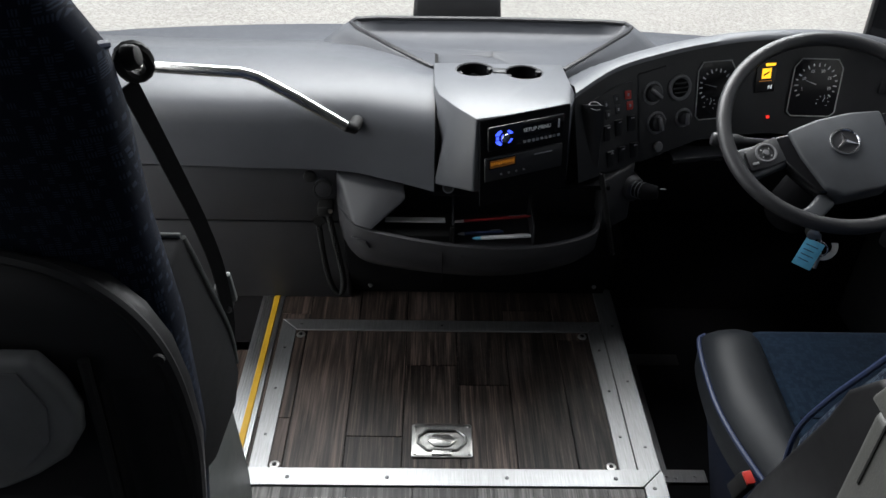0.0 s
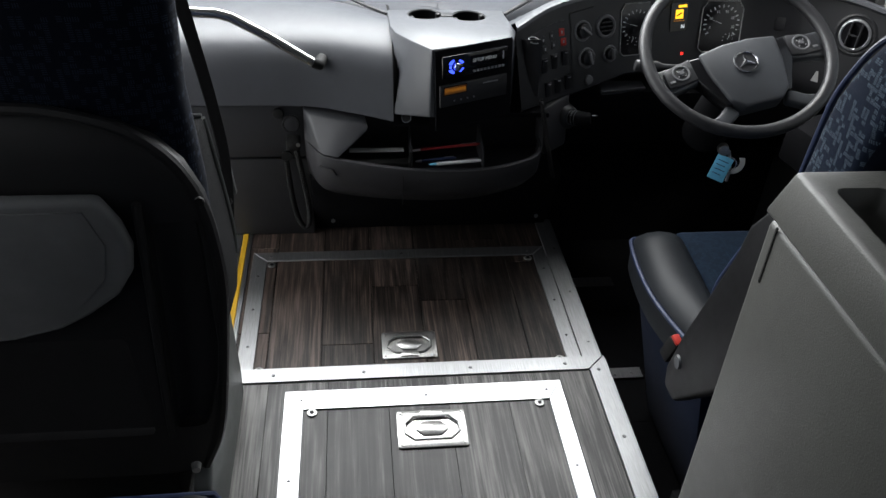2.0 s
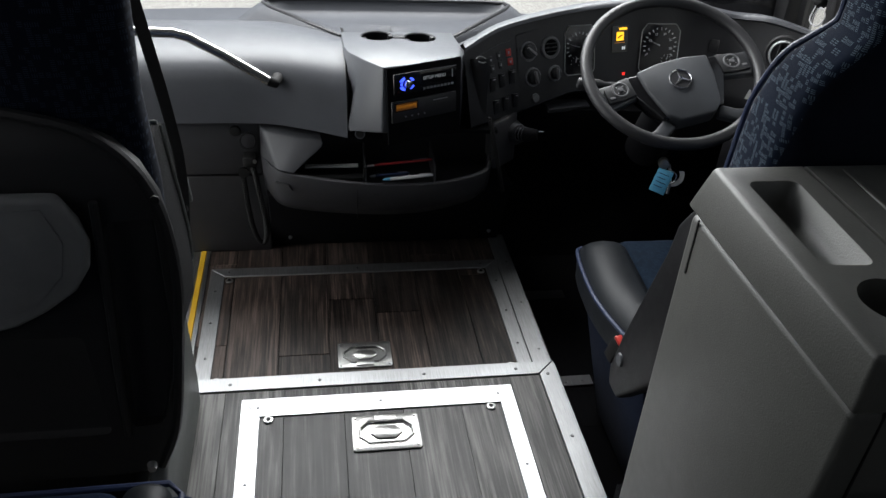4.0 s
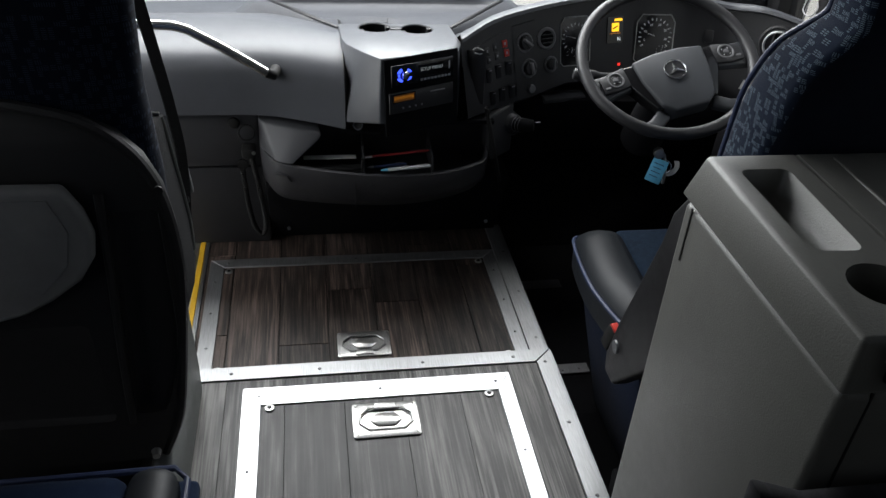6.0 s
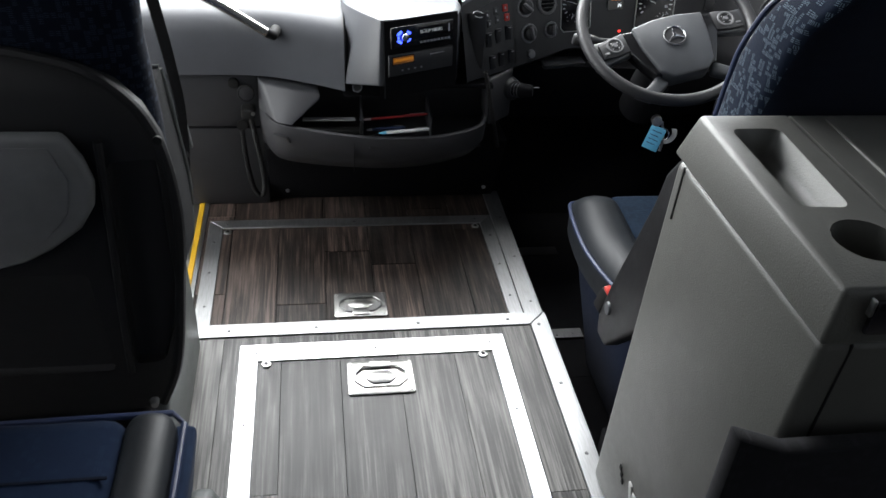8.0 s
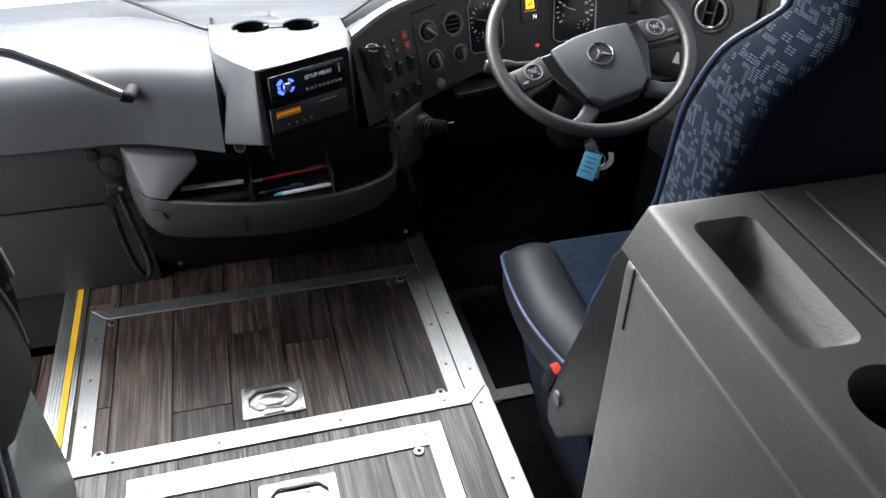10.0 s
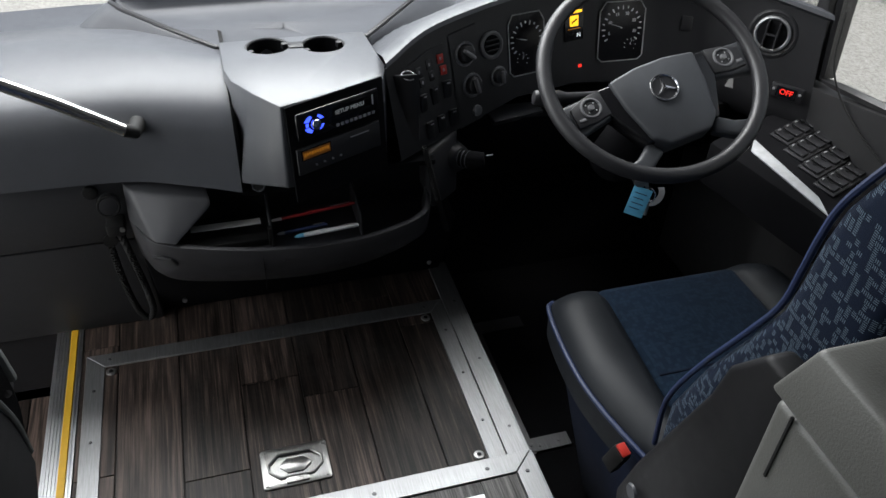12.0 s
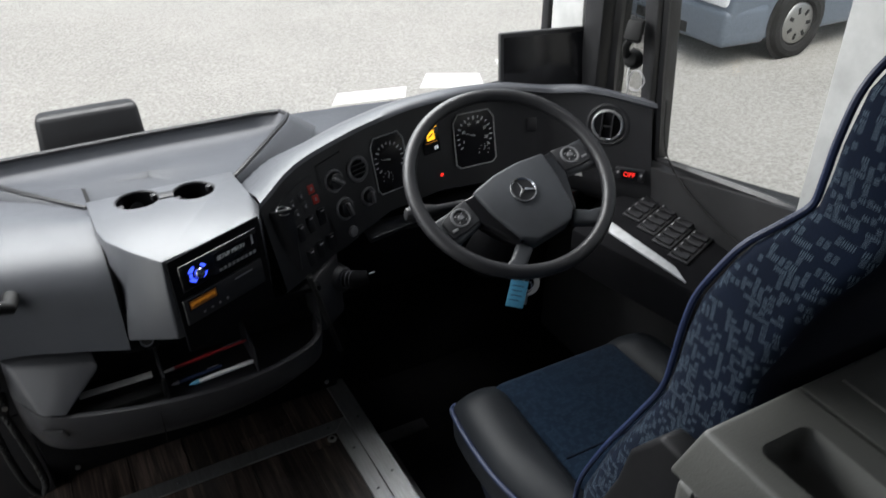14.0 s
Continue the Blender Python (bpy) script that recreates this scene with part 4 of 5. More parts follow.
NAVY = fabric("plain_navy_cloth", (0.0025, 0.0045, 0.012), (0.004, 0.008, 0.018), "xz", 0.009, 0.4, 0.01)
SKIRT = fabric("dark_blue_skirt_cloth", (0.004, 0.008, 0.022), (0.006, 0.012, 0.03), "yz", 0.01, 0.2, 0.02)
driver = thing("driving_seat", "blue patterned driver's seat with black leatherette bolsters", "seat")
DS = [(0.755, -0.275, 0.20, 0.20, 0.09), (0.755, -0.285, 0.28, 0.238, 0.10), (0.755, -0.295, 0.39, 0.246, 0.105), (0.755, -0.328, 0.50, 0.247, 0.098), (0.755, -0.365, 0.61, 0.247, 0.082), (0.755, -0.382, 0.686, 0.247, 0.064), (0.755, -0.390, 0.74, 0.247, 0.064), (0.755, -0.393, 0.79, 0.247, 0.062), (0.755, -0.408, 0.84, 0.249, 0.066), (0.755, -0.430, 0.895, 0.249, 0.062), (0.755, -0.446, 0.928, 0.243, 0.06), (0.755, -0.462, 0.955, 0.228, 0.055), (0.755, -0.474, 0.98, 0.213, 0.05), (0.755, -0.478, 1.01, 0.215, 0.048), (0.755, -0.482, 1.05, 0.217, 0.048), (0.755, -0.486, 1.10, 0.212, 0.046), (0.755, -0.49, 1.135, 0.190, 0.04), (0.755, -0.49, 1.165, 0.14, 0.028), (0.755, -0.49, 1.18, 0.08, 0.010)]
bk = part("backrest", seat_slices(DS, 48, 7.0), MOQ_XZ, driver)
clad(bk, MOQ_YZ, NAVY)
for s in (-1, 1):
    part("piping", tube(curve([(cx + s * hw * 0.965, cy + hd * 0.94, z) for cx, cy, z, hw, hd in DS[1:-1]], 4), 0.0042, 8), PIPING, driver, "navy piping")
part("cushion", soft_block(0.596, 0.906, -0.20, 0.183, 0.13, 0.266, 0.022), MOQ_XY, driver)
part("cushion_seam", box(0.612, 0.890, -0.056, -0.053, 0.264, 0.2675), NAVY, driver)


def bolster(s):
    """A padded side of the cushion, full in the middle and drawn in at both ends; s is -1 or 1."""
    edge = curve([(0.232, 0.188, 0.0), (0.248, 0.172, 0.0), (0.259, 0.10, 0.0), (0.263, 0.0, 0.0), (0.254, -0.08, 0.0), (0.236, -0.16, 0.0), (0.225, -0.20, 0.0)], 5)
    loops = []
    for w, y, _ in edge:
        full = 1 - max(0.0, (y - 0.13) / 0.06) ** 2 * 0.55
        seam = 0.138 + 0.02 * (0.19 - y) / 0.39
        cut = [(w - 0.004, 0.17), (w, 0.232), (w - 0.010, 0.232 + 0.026 * full), (w - 0.030, 0.232 + 0.042 * full), (w - 0.056, 0.232 + 0.048 * full), (seam + 0.022, 0.232 + 0.042 * full), (seam + 0.004, 0.232 + 0.032 * full), (seam, 0.20), (seam, 0.17)]
        loops.append([(0.752 + s * a, y, z) for a, z in cut])
    bol = part("bolster", rings(loops), LEATHER, driver, "black leatherette bolster", smooth=60)
    part("piping", tube([(0.752 + s * (w + 0.001), y, 0.238) for w, y, _ in edge], 0.0048, 8), PIPING, bol, "blue piping")


for s in (-1, 1):
    bolster(s)
part("valance", hull8([(0.575, -0.26, LOW), (0.94, -0.26, LOW), (0.94, 0.04, LOW), (0.575, 0.04, LOW)], [(0.506, -0.26, 0.234), (0.998, -0.26, 0.234), (0.998, 0.165, 0.234), (0.506, 0.165, 0.234)], 0.02), SKIRT, driver, "blue cloth seat skirt")
part("side_arm", prism([(-0.225, 0.24), (-0.25, 0.335), (-0.335, 0.575), (-0.348, 0.635), (-0.39, 0.695), (-0.445, 0.695), (-0.445, 0.40), (-0.28, 0.20), (-0.235, 0.20)], "x", 0.450, 0.487, 0.008, 3), ARM, driver, "black plastic side cover")
part("pivot", put(disc(0.014, 0.004, 20, 0.012), facing((0.450, -0.265, 0.285), (-1, 0, 0))), DASH, driver)
bkl = part("buckle", put(box(-0.009, 0.009, -0.014, 0.014, -0.06, 0.0, 0.003), pose(0.487, -0.172, 0.250, 18, 0, 12)), RUBBER, driver, "black seat belt buckle")
part("release", put(box(-0.0075, 0.0075, -0.011, 0.011, 0.0, 0.007, 0.002), pose(0.487, -0.172, 0.250, 18, 0, 12)), RED, bkl, "red release button")


def belt(name, points, w, parent, side=(0, 0, 1)):
    """Flat webbing along a line; its width lies along side."""
    sv = Vector(side).normalized() * w / 2
    pts = curve(points, 6)
    loops = []
    for i, p in enumerate(pts):
        d = (pts[min(i + 1, len(pts) - 1)] - pts[max(i - 1, 0)]).normalized()
        n = d.cross(sv).normalized() * 0.0009
        loops.append([p - sv - n, p + sv - n, p + sv + n, p - sv + n])
    return part(name, rings(loops), BELT, parent, "black belt webbing")


front_seat = thing("passenger_seat", "blue passenger seat with black rear shell and folding table", "seat", "passenger seats")
FS = [(-0.56, -0.385, 0.235, 0.20, 0.028), (-0.56, -0.385, 0.32, 0.232, 0.033), (-0.56, -0.382, 0.45, 0.252, 0.035), (-0.56, -0.380, 0.58, 0.266, 0.035), (-0.56, -0.378, 0.66, 0.264, 0.035), (-0.56, -0.376, 0.72, 0.254, 0.035), (-0.56, -0.374, 0.765, 0.234, 0.034), (-0.56, -0.372, 0.797, 0.205, 0.032), (-0.56, -0.370, 0.820, 0.165, 0.027), (-0.56, -0.370, 0.834, 0.11, 0.018), (-0.56, -0.370, 0.838, 0.06, 0.008)]
shell = part("shell", seat_slices(FS, 32, 4.0), SHELL, front_seat, "black moulded rear shell")
carve(shell, prism([(-0.375, 0.70), (-0.312, 0.70), (-0.312, 0.45), (-0.345, 0.34), (-0.39, 0.34)], "y", -0.45, -0.392, 0.01))
carve(shell, prism([(-0.72, 0.52), (-0.43, 0.52), (-0.42, 0.33), (-0.70, 0.33)], "y", -0.45, -0.402, 0.01))
part("shell_rim", tube(curve([(-0.56 + hw * 0.985, cy - hd * 0.45, z) for cx, cy, z, hw, hd in FS[:-1]] + [(-0.50, -0.376, 0.840), (-0.62, -0.376, 0.842)], 5), 0.008, 8), SHELL, front_seat)
part("ridge", tube(curve([(-0.379, -0.417, 0.735), (-0.384, -0.420, 0.60), (-0.392, -0.421, 0.45), (-0.398, -0.415, 0.325)], 5), [0.006] * 16, 8), SHELL, front_seat)
part("shell_screw", put(disc(0.006, 0.004, 12), facing((-0.305, -0.412, 0.735), (0, -1, 0))), RUBBER, front_seat)
part("table", prism([(-0.80, 0.752), (-0.418, 0.752), (-0.398, 0.715), (-0.390, 0.68), (-0.396, 0.645), (-0.418, 0.61), (-0.46, 0.578), (-0.50, 0.556), (-0.56, 0.540), (-0.64, 0.533), (-0.72, 0.545), (-0.78, 0.58)], "y", -0.438, -0.414, 0.009, 3), TABLE, front_seat, "grey folding table, closed")
part("table_inset", prism([(-0.78, 0.738), (-0.435, 0.738), (-0.418, 0.69), (-0.428, 0.64), (-0.47, 0.592), (-0.56, 0.56), (-0.66, 0.553), (-0.76, 0.60)], "y", -0.4405, -0.438, 0.001), TABLE, front_seat)
FB = [(-0.56, -0.30, 0.30, 0.215, 0.05), (-0.56, -0.305, 0.50, 0.24, 0.055), (-0.56, -0.31, 0.70, 0.245, 0.055), (-0.56, -0.318, 0.84, 0.238, 0.052), (-0.56, -0.335, 0.96, 0.245, 0.052), (-0.56, -0.345, 1.03, 0.243, 0.05), (-0.56, -0.352, 1.07, 0.225, 0.048), (-0.56, -0.358, 1.12, 0.19, 0.042), (-0.56, -0.36, 1.15, 0.13, 0.03), (-0.56, -0.36, 1.16, 0.07, 0.01)]
part("backrest", seat_slices(FB), MOQ_SHADED, front_seat, "blue patterned headrest and back, darkened by painted shade")
part("piping", tube(curve([(-0.82, -0.388, 1.045), (-0.56, -0.392, 1.066), (-0.40, -0.388, 1.055), (-0.335, -0.36, 1.04), (-0.318, -0.33, 1.03)], 5), 0.004, 8), PIPING, front_seat)
part("cushion", soft_block(-0.81, -0.40, -0.28, 0.08, 0.30, 0.44, 0.035), NAVY, front_seat)
part("base", hull8([(-0.78, -0.34, STEP), (-0.43, -0.34, STEP), (-0.43, -0.02, STEP), (-0.78, -0.02, STEP)], [(-0.80, -0.36, 0.31), (-0.41, -0.36, 0.31), (-0.41, 0.04, 0.31), (-0.80, 0.04, 0.31)], 0.01), SHELL, front_seat)
part("side_panel", prism([(-0.335, 0.762), (-0.236, 0.762), (-0.215, 0.71), (-0.13, 0.52), (-0.12, 0.43), (-0.16, 0.40), (-0.28, 0.42), (-0.345, 0.46)], "x", -0.366, -0.322, 0.006, 3), BELT, front_seat, "black cloth side of the backrest")
# Grey tubes draw the light caught along the black side panel's edges.
part("top_edge_light", tube([(-0.364, -0.238, 0.763), (-0.324, -0.238, 0.763)], 0.0035, 8), SHELL_GREY, front_seat)
part("side_edge_light", tube(curve([(-0.323, -0.234, 0.758), (-0.321, -0.205, 0.69), (-0.321, -0.135, 0.53), (-0.323, -0.122, 0.45)], 6), 0.0035, 8), SHELL_GREY, front_seat)
lev = part("recliner", put(disc(0.026, 0.020, 24, 0.022, 0.005), facing((-0.342, -0.100, 0.555), (1, 0.1, 0.1))), SHELL, front_seat, "recliner knob with a grey lever")
part("lever", put(box(-0.006, 0.006, -0.008, 0.042, 0.0, 0.010, 0.004), facing((-0.323, -0.100, 0.560), (1, 0.1, 0.1))), SHELL_GREY, lev)
part("base_cover", prism([(-0.085, 0.365), (-0.105, 0.37), (-0.30, 0.31), (-0.42, 0.20), (-0.43, STEP + 0.002), (-0.06, STEP + 0.002), (-0.055, 0.12)], "x", -0.386, -0.356, 0.008, 3), SHELL_GREY, front_seat, "grey plastic cover on the seat base")
part("base_bolt", put(disc(0.008, 0.012, 12, 0.006), facing((-0.372, -0.42, 0.262), (0.2, -1, 0))), STEEL, front_seat)
part("base_bolt", put(disc(0.007, 0.012, 12, 0.005), facing((-0.385, -0.42, 0.19), (0.2, -1, 0))), STEEL, front_seat)
gd = part("belt_guide", tube([(-0.316 + 0.011 * math.cos(k * math.pi / 7), -0.285 + 0.008 * math.cos(k * math.pi / 7) - 0.006 * math.sin(k * math.pi / 7), 0.995 + 0.018 * math.sin(k * math.pi / 7)) for k in range(14)], 0.006, 8, True), RUBBER, front_seat, "black belt guide")
part("guide_cap", put(disc(0.013, 0.014, 18, 0.010, 0.003), facing((-0.318, -0.30, 1.005), (1, 0, 0.2))), RUBBER, gd)
belt("belt", [(-0.324, -0.29, 0.975), (-0.318, -0.230, 0.838), (-0.316, -0.186, 0.741), (-0.316, -0.150, 0.64), (-0.330, -0.105, 0.50), (-0.346, -0.12, 0.40)], 0.020, front_seat, (0.55, 0.7, 0.3))

rear_seat = thing("passenger_seat", "blue passenger seat with leatherette edge beside the gangway", "seat", "passenger seats")
part("cushion", soft_block(-0.78, -0.352, -1.02, -0.610, 0.30, 0.442, 0.03), BLUE, rear_seat, "plain blue cloth cushion")
part("cushion_seam", box(-0.76, -0.36, -0.722, -0.718, 0.4405, 0.4432), NAVY, rear_seat)
part("bolster", soft_block(-0.358, -0.292, -1.02, -0.606, 0.33, 0.446, 0.028), LEATHER, rear_seat, "black leatherette cushion edge")
part("cushion_side", hull8([(-0.40, -1.02, 0.24), (-0.295, -1.02, 0.24), (-0.295, -0.62, 0.24), (-0.40, -0.62, 0.24)], [(-0.40, -1.02, 0.41), (-0.272, -1.02, 0.41), (-0.268, -0.608, 0.41), (-0.40, -0.608, 0.41)], 0.012, 3), BLUE, rear_seat, "blue cloth side")
part("piping", tube([(-0.285, -1.0, 0.425), (-0.283, -0.625, 0.425), (-0.30, -0.605, 0.425), (-0.75, -0.605, 0.42)], 0.0045, 8), PIPING, rear_seat)
RB = [(-0.56, -1.055, 0.40, 0.250, 0.125), (-0.56, -1.075, 0.535, 0.262, 0.120), (-0.56, -1.105, 0.62, 0.264, 0.112), (-0.56, -1.132, 0.695, 0.266, 0.103), (-0.56, -1.152, 0.77, 0.266, 0.092), (-0.56, -1.168, 0.845, 0.266, 0.083), (-0.56, -1.176, 0.92, 0.264, 0.076), (-0.56, -1.182, 1.02, 0.258, 0.070), (-0.56, -1.19, 1.09, 0.235, 0.062), (-0.56, -1.195, 1.14, 0.18, 0.045), (-0.56, -1.195, 1.16, 0.10, 0.015)]
rb = part("backrest", seat_slices(RB, 40, 5.0), BLUE, rear_seat, "blue patterned backrest with plain blue edge roll")
clad(rb, MOQ_YZ, NAVY)
part("edge_roll", tube(curve([(-0.56 + hw * 0.965, cy + hd * 0.90, z) for cx, cy, z, hw, hd in RB[:-2]], 4), 0.023, 14), BLUE, rear_seat, "plain blue padded edge roll")
for inset, out in ((0.55, 1.012), (1.06, 0.90)):
    part("piping", tube(curve([(-0.56 + hw * out, cy + hd * inset, z) for cx, cy, z, hw, hd in RB[:-2]], 4), 0.0055, 8), PIPING, rear_seat, "navy piping")
part("base", box(-0.76, -0.33, -1.0, -0.66, STEP, 0.31, 0.01), SHELL, rear_seat)
end = part("side_cover", prism([(-0.595, 0.15), (-0.60, 0.24), (-0.64, 0.31), (-0.74, 0.345), (-0.92, 0.345), (-0.92, 0.12), (-0.62, 0.12)], "x", -0.290, -0.252, 0.014, 4), SHELL_GREY, rear_seat, "grey plastic seat-side cover")
part("cover_pad", prism([(-0.605, 0.17), (-0.61, 0.235), (-0.64, 0.265), (-0.66, 0.24), (-0.65, 0.17)], "x", -0.254, -0.244, 0.005, 3), TABLE, end)

# ---- switches and instruments on the facia ----
sw = thing("switch_bank", "black rocker switches with two red ones", "switches")
part("bezel", rings([[facia(0.40 + 0.9 * i / 6, v)[0] + facia(0.40 + 0.9 * i / 6, v)[1] * h for v, h in ((0.17, 0.0), (0.17, 0.002), (0.97, 0.002), (0.97, 0.0))] for i in range(7)], False, False), DASH_DARK, sw)
for u, v, m in ((1.20, 0.29, RED), (1.23, 0.40, RED), (0.70, 0.29, DASH_DARK), (0.95, 0.29, DASH_DARK), (0.74, 0.40, DASH_DARK), (0.98, 0.40, DASH_DARK)):
    w = part("indicator", put(box(-0.0075, 0.0075, -0.009, 0.009, 0, 0.003, 0.001), on_facia(u, v, 0.001)), m, sw, "red tell-tale" if m is RED else "")
    part("indicator_mark", put(box(-0.002, 0.002, -0.003, 0.003, 0.003, 0.0034), on_facia(u, v, 0.001)), PALE, w)
for u, v in ((0.68, 0.58), (0.96, 0.58), (1.24, 0.58), (0.73, 0.86), (1.00, 0.86), (1.28, 0.86)):
    rk = part("rocker", put(prism([(-0.017, 0), (0.017, 0), (0.017, 0.010), (0.004, 0.005), (-0.017, 0.003)], "x", -0.009, 0.009, 0.0012), on_facia(u, v, 0.001)), DASH_DARK, sw)
    part("rocker_mark", put(box(-0.004, 0.004, 0.0115, 0.0135, 0.0092, 0.0104), on_facia(u, v, 0.001)), PALE, rk)
heat = thing("heater_controls", "black rotary heater knobs on an oval plate", "controls")
part("plate", rings([[facia(1.42 + 0.55 * i / 6, v)[0] + facia(1.42 + 0.55 * i / 6, v)[1] * h for v, h in ((0.12, 0.0), (0.13, 0.002), (1.0, 0.002), (1.01, 0.0))] for i in range(7)], False, False), DASH_DARK, heat)


def knob(u, v, r, turn, parent):
    m = on_facia(u, v, 0.002)
    # Grey ring and grip: lit edges of the black knob put into colour.
    part("dial_ring", put(ring(r, 0.0030, 28, 6), m), RING, parent)
    k = part("knob", put(disc(r * 0.82, 0.012, 28, r * 0.74, 0.0015), m), DASH_DARK, parent)
    part("grip", put(box(-r * 0.16, r * 0.16, -r * 0.7, r * 0.7, 0.011, 0.021, 0.002), m @ pose(0, 0, 0, 0, 0, turn)), RING, k)
    part("pointer", put(box(-0.0008, 0.0008, r * 0.3, r * 0.68, 0.021, 0.0215), m @ pose(0, 0, 0, 0, 0, turn)), PALE, k)
    for q in range(7):
        a = radians(-30 + 40 * q)
        part("dial_mark", put(box(-0.0006, 0.0006, -0.001, 0.001, 0.0, 0.0036), m @ Matrix.Translation((r * 1.02 * math.cos(a), r * 1.02 * math.sin(a), 0))), PALE, k)


knob(1.71, 0.35, 0.022, 50, heat)
knob(1.80, 0.66, 0.022, 12, heat)
part("push_button", put(disc(0.012, 0.006, 20, 0.011, 0.001), on_facia(1.84, 0.91, 0.002)), RING, heat)
vents = thing("air_nozzle", "round black air nozzle", "air vent", "round air nozzles")
mv = on_facia(2.32, 0.38, 0.002)
part("collar", put(ring(0.024, 0.0045, 28, 8), mv), RING, vents)
part("well", put(disc(0.022, 0.002, 24), mv), UNDER, vents)
for k in range(-1, 2):
    part("vane", put(box(-0.019 + abs(k) * 0.004, 0.019 - abs(k) * 0.004, k * 0.010 - 0.0012, k * 0.010 + 0.0012, 0.002, 0.006), mv), DASH_DARK, vents)
dim = thing("light_switch", "black rotary light switch", "switch")
knob(2.46, 0.70, 0.018, 0, dim)

clu = thing("instrument_cluster", "instrument cluster with two white dials and display", "instruments")


def dial(u, v, w, h, a0, a1, marks, needle, small):
    m = on_facia(u, v, 0.002)
    loop = [(x, y, 0.002) for x, y in ((-w, -h * 0.85), (-w * 0.8, -h), (w * 0.8, -h), (w, -h * 0.85), (w, h * 0.7), (w * 0.75, h), (-w * 0.75, h), (-w, h * 0.7))]
    face = part("dial", put(prism([(p[0], p[1]) for p in loop], "z", 0, 0.0015), m), SCREEN, clu, "black dial with white scale")
    part("dial_rim", put(tube(loop, 0.0013, 6, True), m), HEADLINE, face)
    for k in range(marks):
        a = radians(a0 + (a1 - a0) * k / (marks - 1))
        big = k % 2 == 0
        part("scale_mark", put(box(-0.0013, 0.0013, -0.005 if big else -0.002, 0.003, 0.0016, 0.0022), m @ Matrix.Translation((w * 0.82 * math.cos(a), w * 0.82 * math.sin(a) + h * 0.12, 0)) @ pose(0, 0, 0, 0, 0, math.degrees(a) - 90)), WHITE, face)
    part("needle", put(hull8([(-0.001, 0, 0.003), (0.001, 0, 0.003), (0, w * 0.72, 0.003)], [(-0.001, 0, 0.004), (0.001, 0, 0.004), (0, w * 0.72, 0.0035)]), m @ Matrix.Translation((0, h * 0.12, 0)) @ pose(0, 0, 0, 0, 0, needle)), WHITE, face)
    sx, sy = small
    for k in range(7):
        a = radians(200 - 40 * k)
        part("scale_mark", put(box(-0.0006, 0.0006, -0.0015, 0.0015, 0.0016, 0.0022), m @ Matrix.Translation((sx + 0.013 * math.cos(a), sy + 0.013 * math.sin(a), 0)) @ pose(0, 0, 0, 0, 0, math.degrees(a) - 90)), WHITE, face)
    part("small_needle", put(box(-0.0006, 0.0006, 0, 0.011, 0.0025, 0.003), m @ Matrix.Translation((sx, sy, 0)) @ pose(0, 0, 0, 0, 0, -20)), WHITE, face)


dial(3.12, 0.50, 0.044, 0.062, 215, -30, 15, 75, (-0.012, -0.030))
dial(4.58, 0.52, 0.053, 0.063, 215, -35, 17, 70, (0.022, -0.030))
for k, text in enumerate(("5", "10", "15", "20", "25", "30")):
    a = radians(200 - 43 * k)
    writing("scale_number", text, 0.009, on_facia(4.58, 0.52, 0.0045) @ Matrix.Translation((0.031 * math.cos(a), 0.0075 + 0.031 * math.sin(a), 0)), WHITE, clu)
md = on_facia(3.86, 0.42, 0.002)
scr = part("display", put(box(-0.024, 0.024, -0.036, 0.032, 0, 0.0015), md), SCREEN, clu, "black display with amber symbol")
part("display_bar", put(box(-0.004, 0.020, 0.021, 0.027, 0.0016, 0.002), md), GLOW_YELLOW, scr)
part("display_symbol", put(box(-0.011, 0.011, -0.006, 0.016, 0.0016, 0.002, 0.0001), md), GLOW_YELLOW, scr)
part("spanner_mark", put(tube([(-0.007, 0.001, 0.0022), (0.0, 0.005, 0.0022), (0.006, 0.008, 0.0022)], 0.0018, 6), md), SCREEN, scr)
part("display_line", put(box(-0.016, 0.016, -0.012, -0.0105, 0.0016, 0.002), md), GLOW_AMBER, scr)
writing("gear_letter", "N", 0.013, md @ Matrix.Translation((0.012, -0.026, 0.0018)), GLOW_WHITE, scr)
part("warning_lamp", put(box(-0.0035, 0.0035, -0.003, 0.003, 0, 0.001), on_facia(4.0, 0.84, 0.002)), GLOW_RED, clu, "small red warning lamp")
part("plug_socket", put(box(-0.012, 0.012, -0.016, 0.016, 0, 0.004, 0.002), on_facia(5.72, 0.38, 0.001)), DASH_DARK, clu)

# ---- right wing of the facia: large nozzle, heater display ----
mv = on_facia(7.30, 0.27, 0.003)
big = thing("air_nozzle", "large round air nozzle with a silver ring", "air vent", "round air nozzles")
part("collar", put(ring(0.034, 0.0038, 40, 8), mv), ALU, big, "satin silver ring")
part("well", put(disc(0.033, 0.002, 32), mv), UNDER, big)
for k in (-1, 1):
    part("vane", put(box(k * 0.012 - 0.0015, k * 0.012 + 0.0015, -0.028, 0.028, 0.002, 0.012), mv), DASH_DARK, big)
part("cross_bar", put(box(-0.013, 0.013, -0.002, 0.002, 0.008, 0.011), mv), DASH_DARK, big)
part("housing", put(ring(0.046, 0.006, 40, 8), mv @ Matrix.Translation((0, 0, -0.006))), FACIA, big)
mh = on_facia(7.66, 0.70, 0.002)
htr = thing("heater_display", "black heater control with a red lit display", "display")
part("body", put(box(-0.034, 0.034, -0.016, 0.016, 0, 0.008, 0.003), mh), DASH_DARK, htr)
scrn = part("screen", put(box(-0.021, 0.021, -0.011, 0.011, 0.0075, 0.0088), mh), SCREEN, htr)
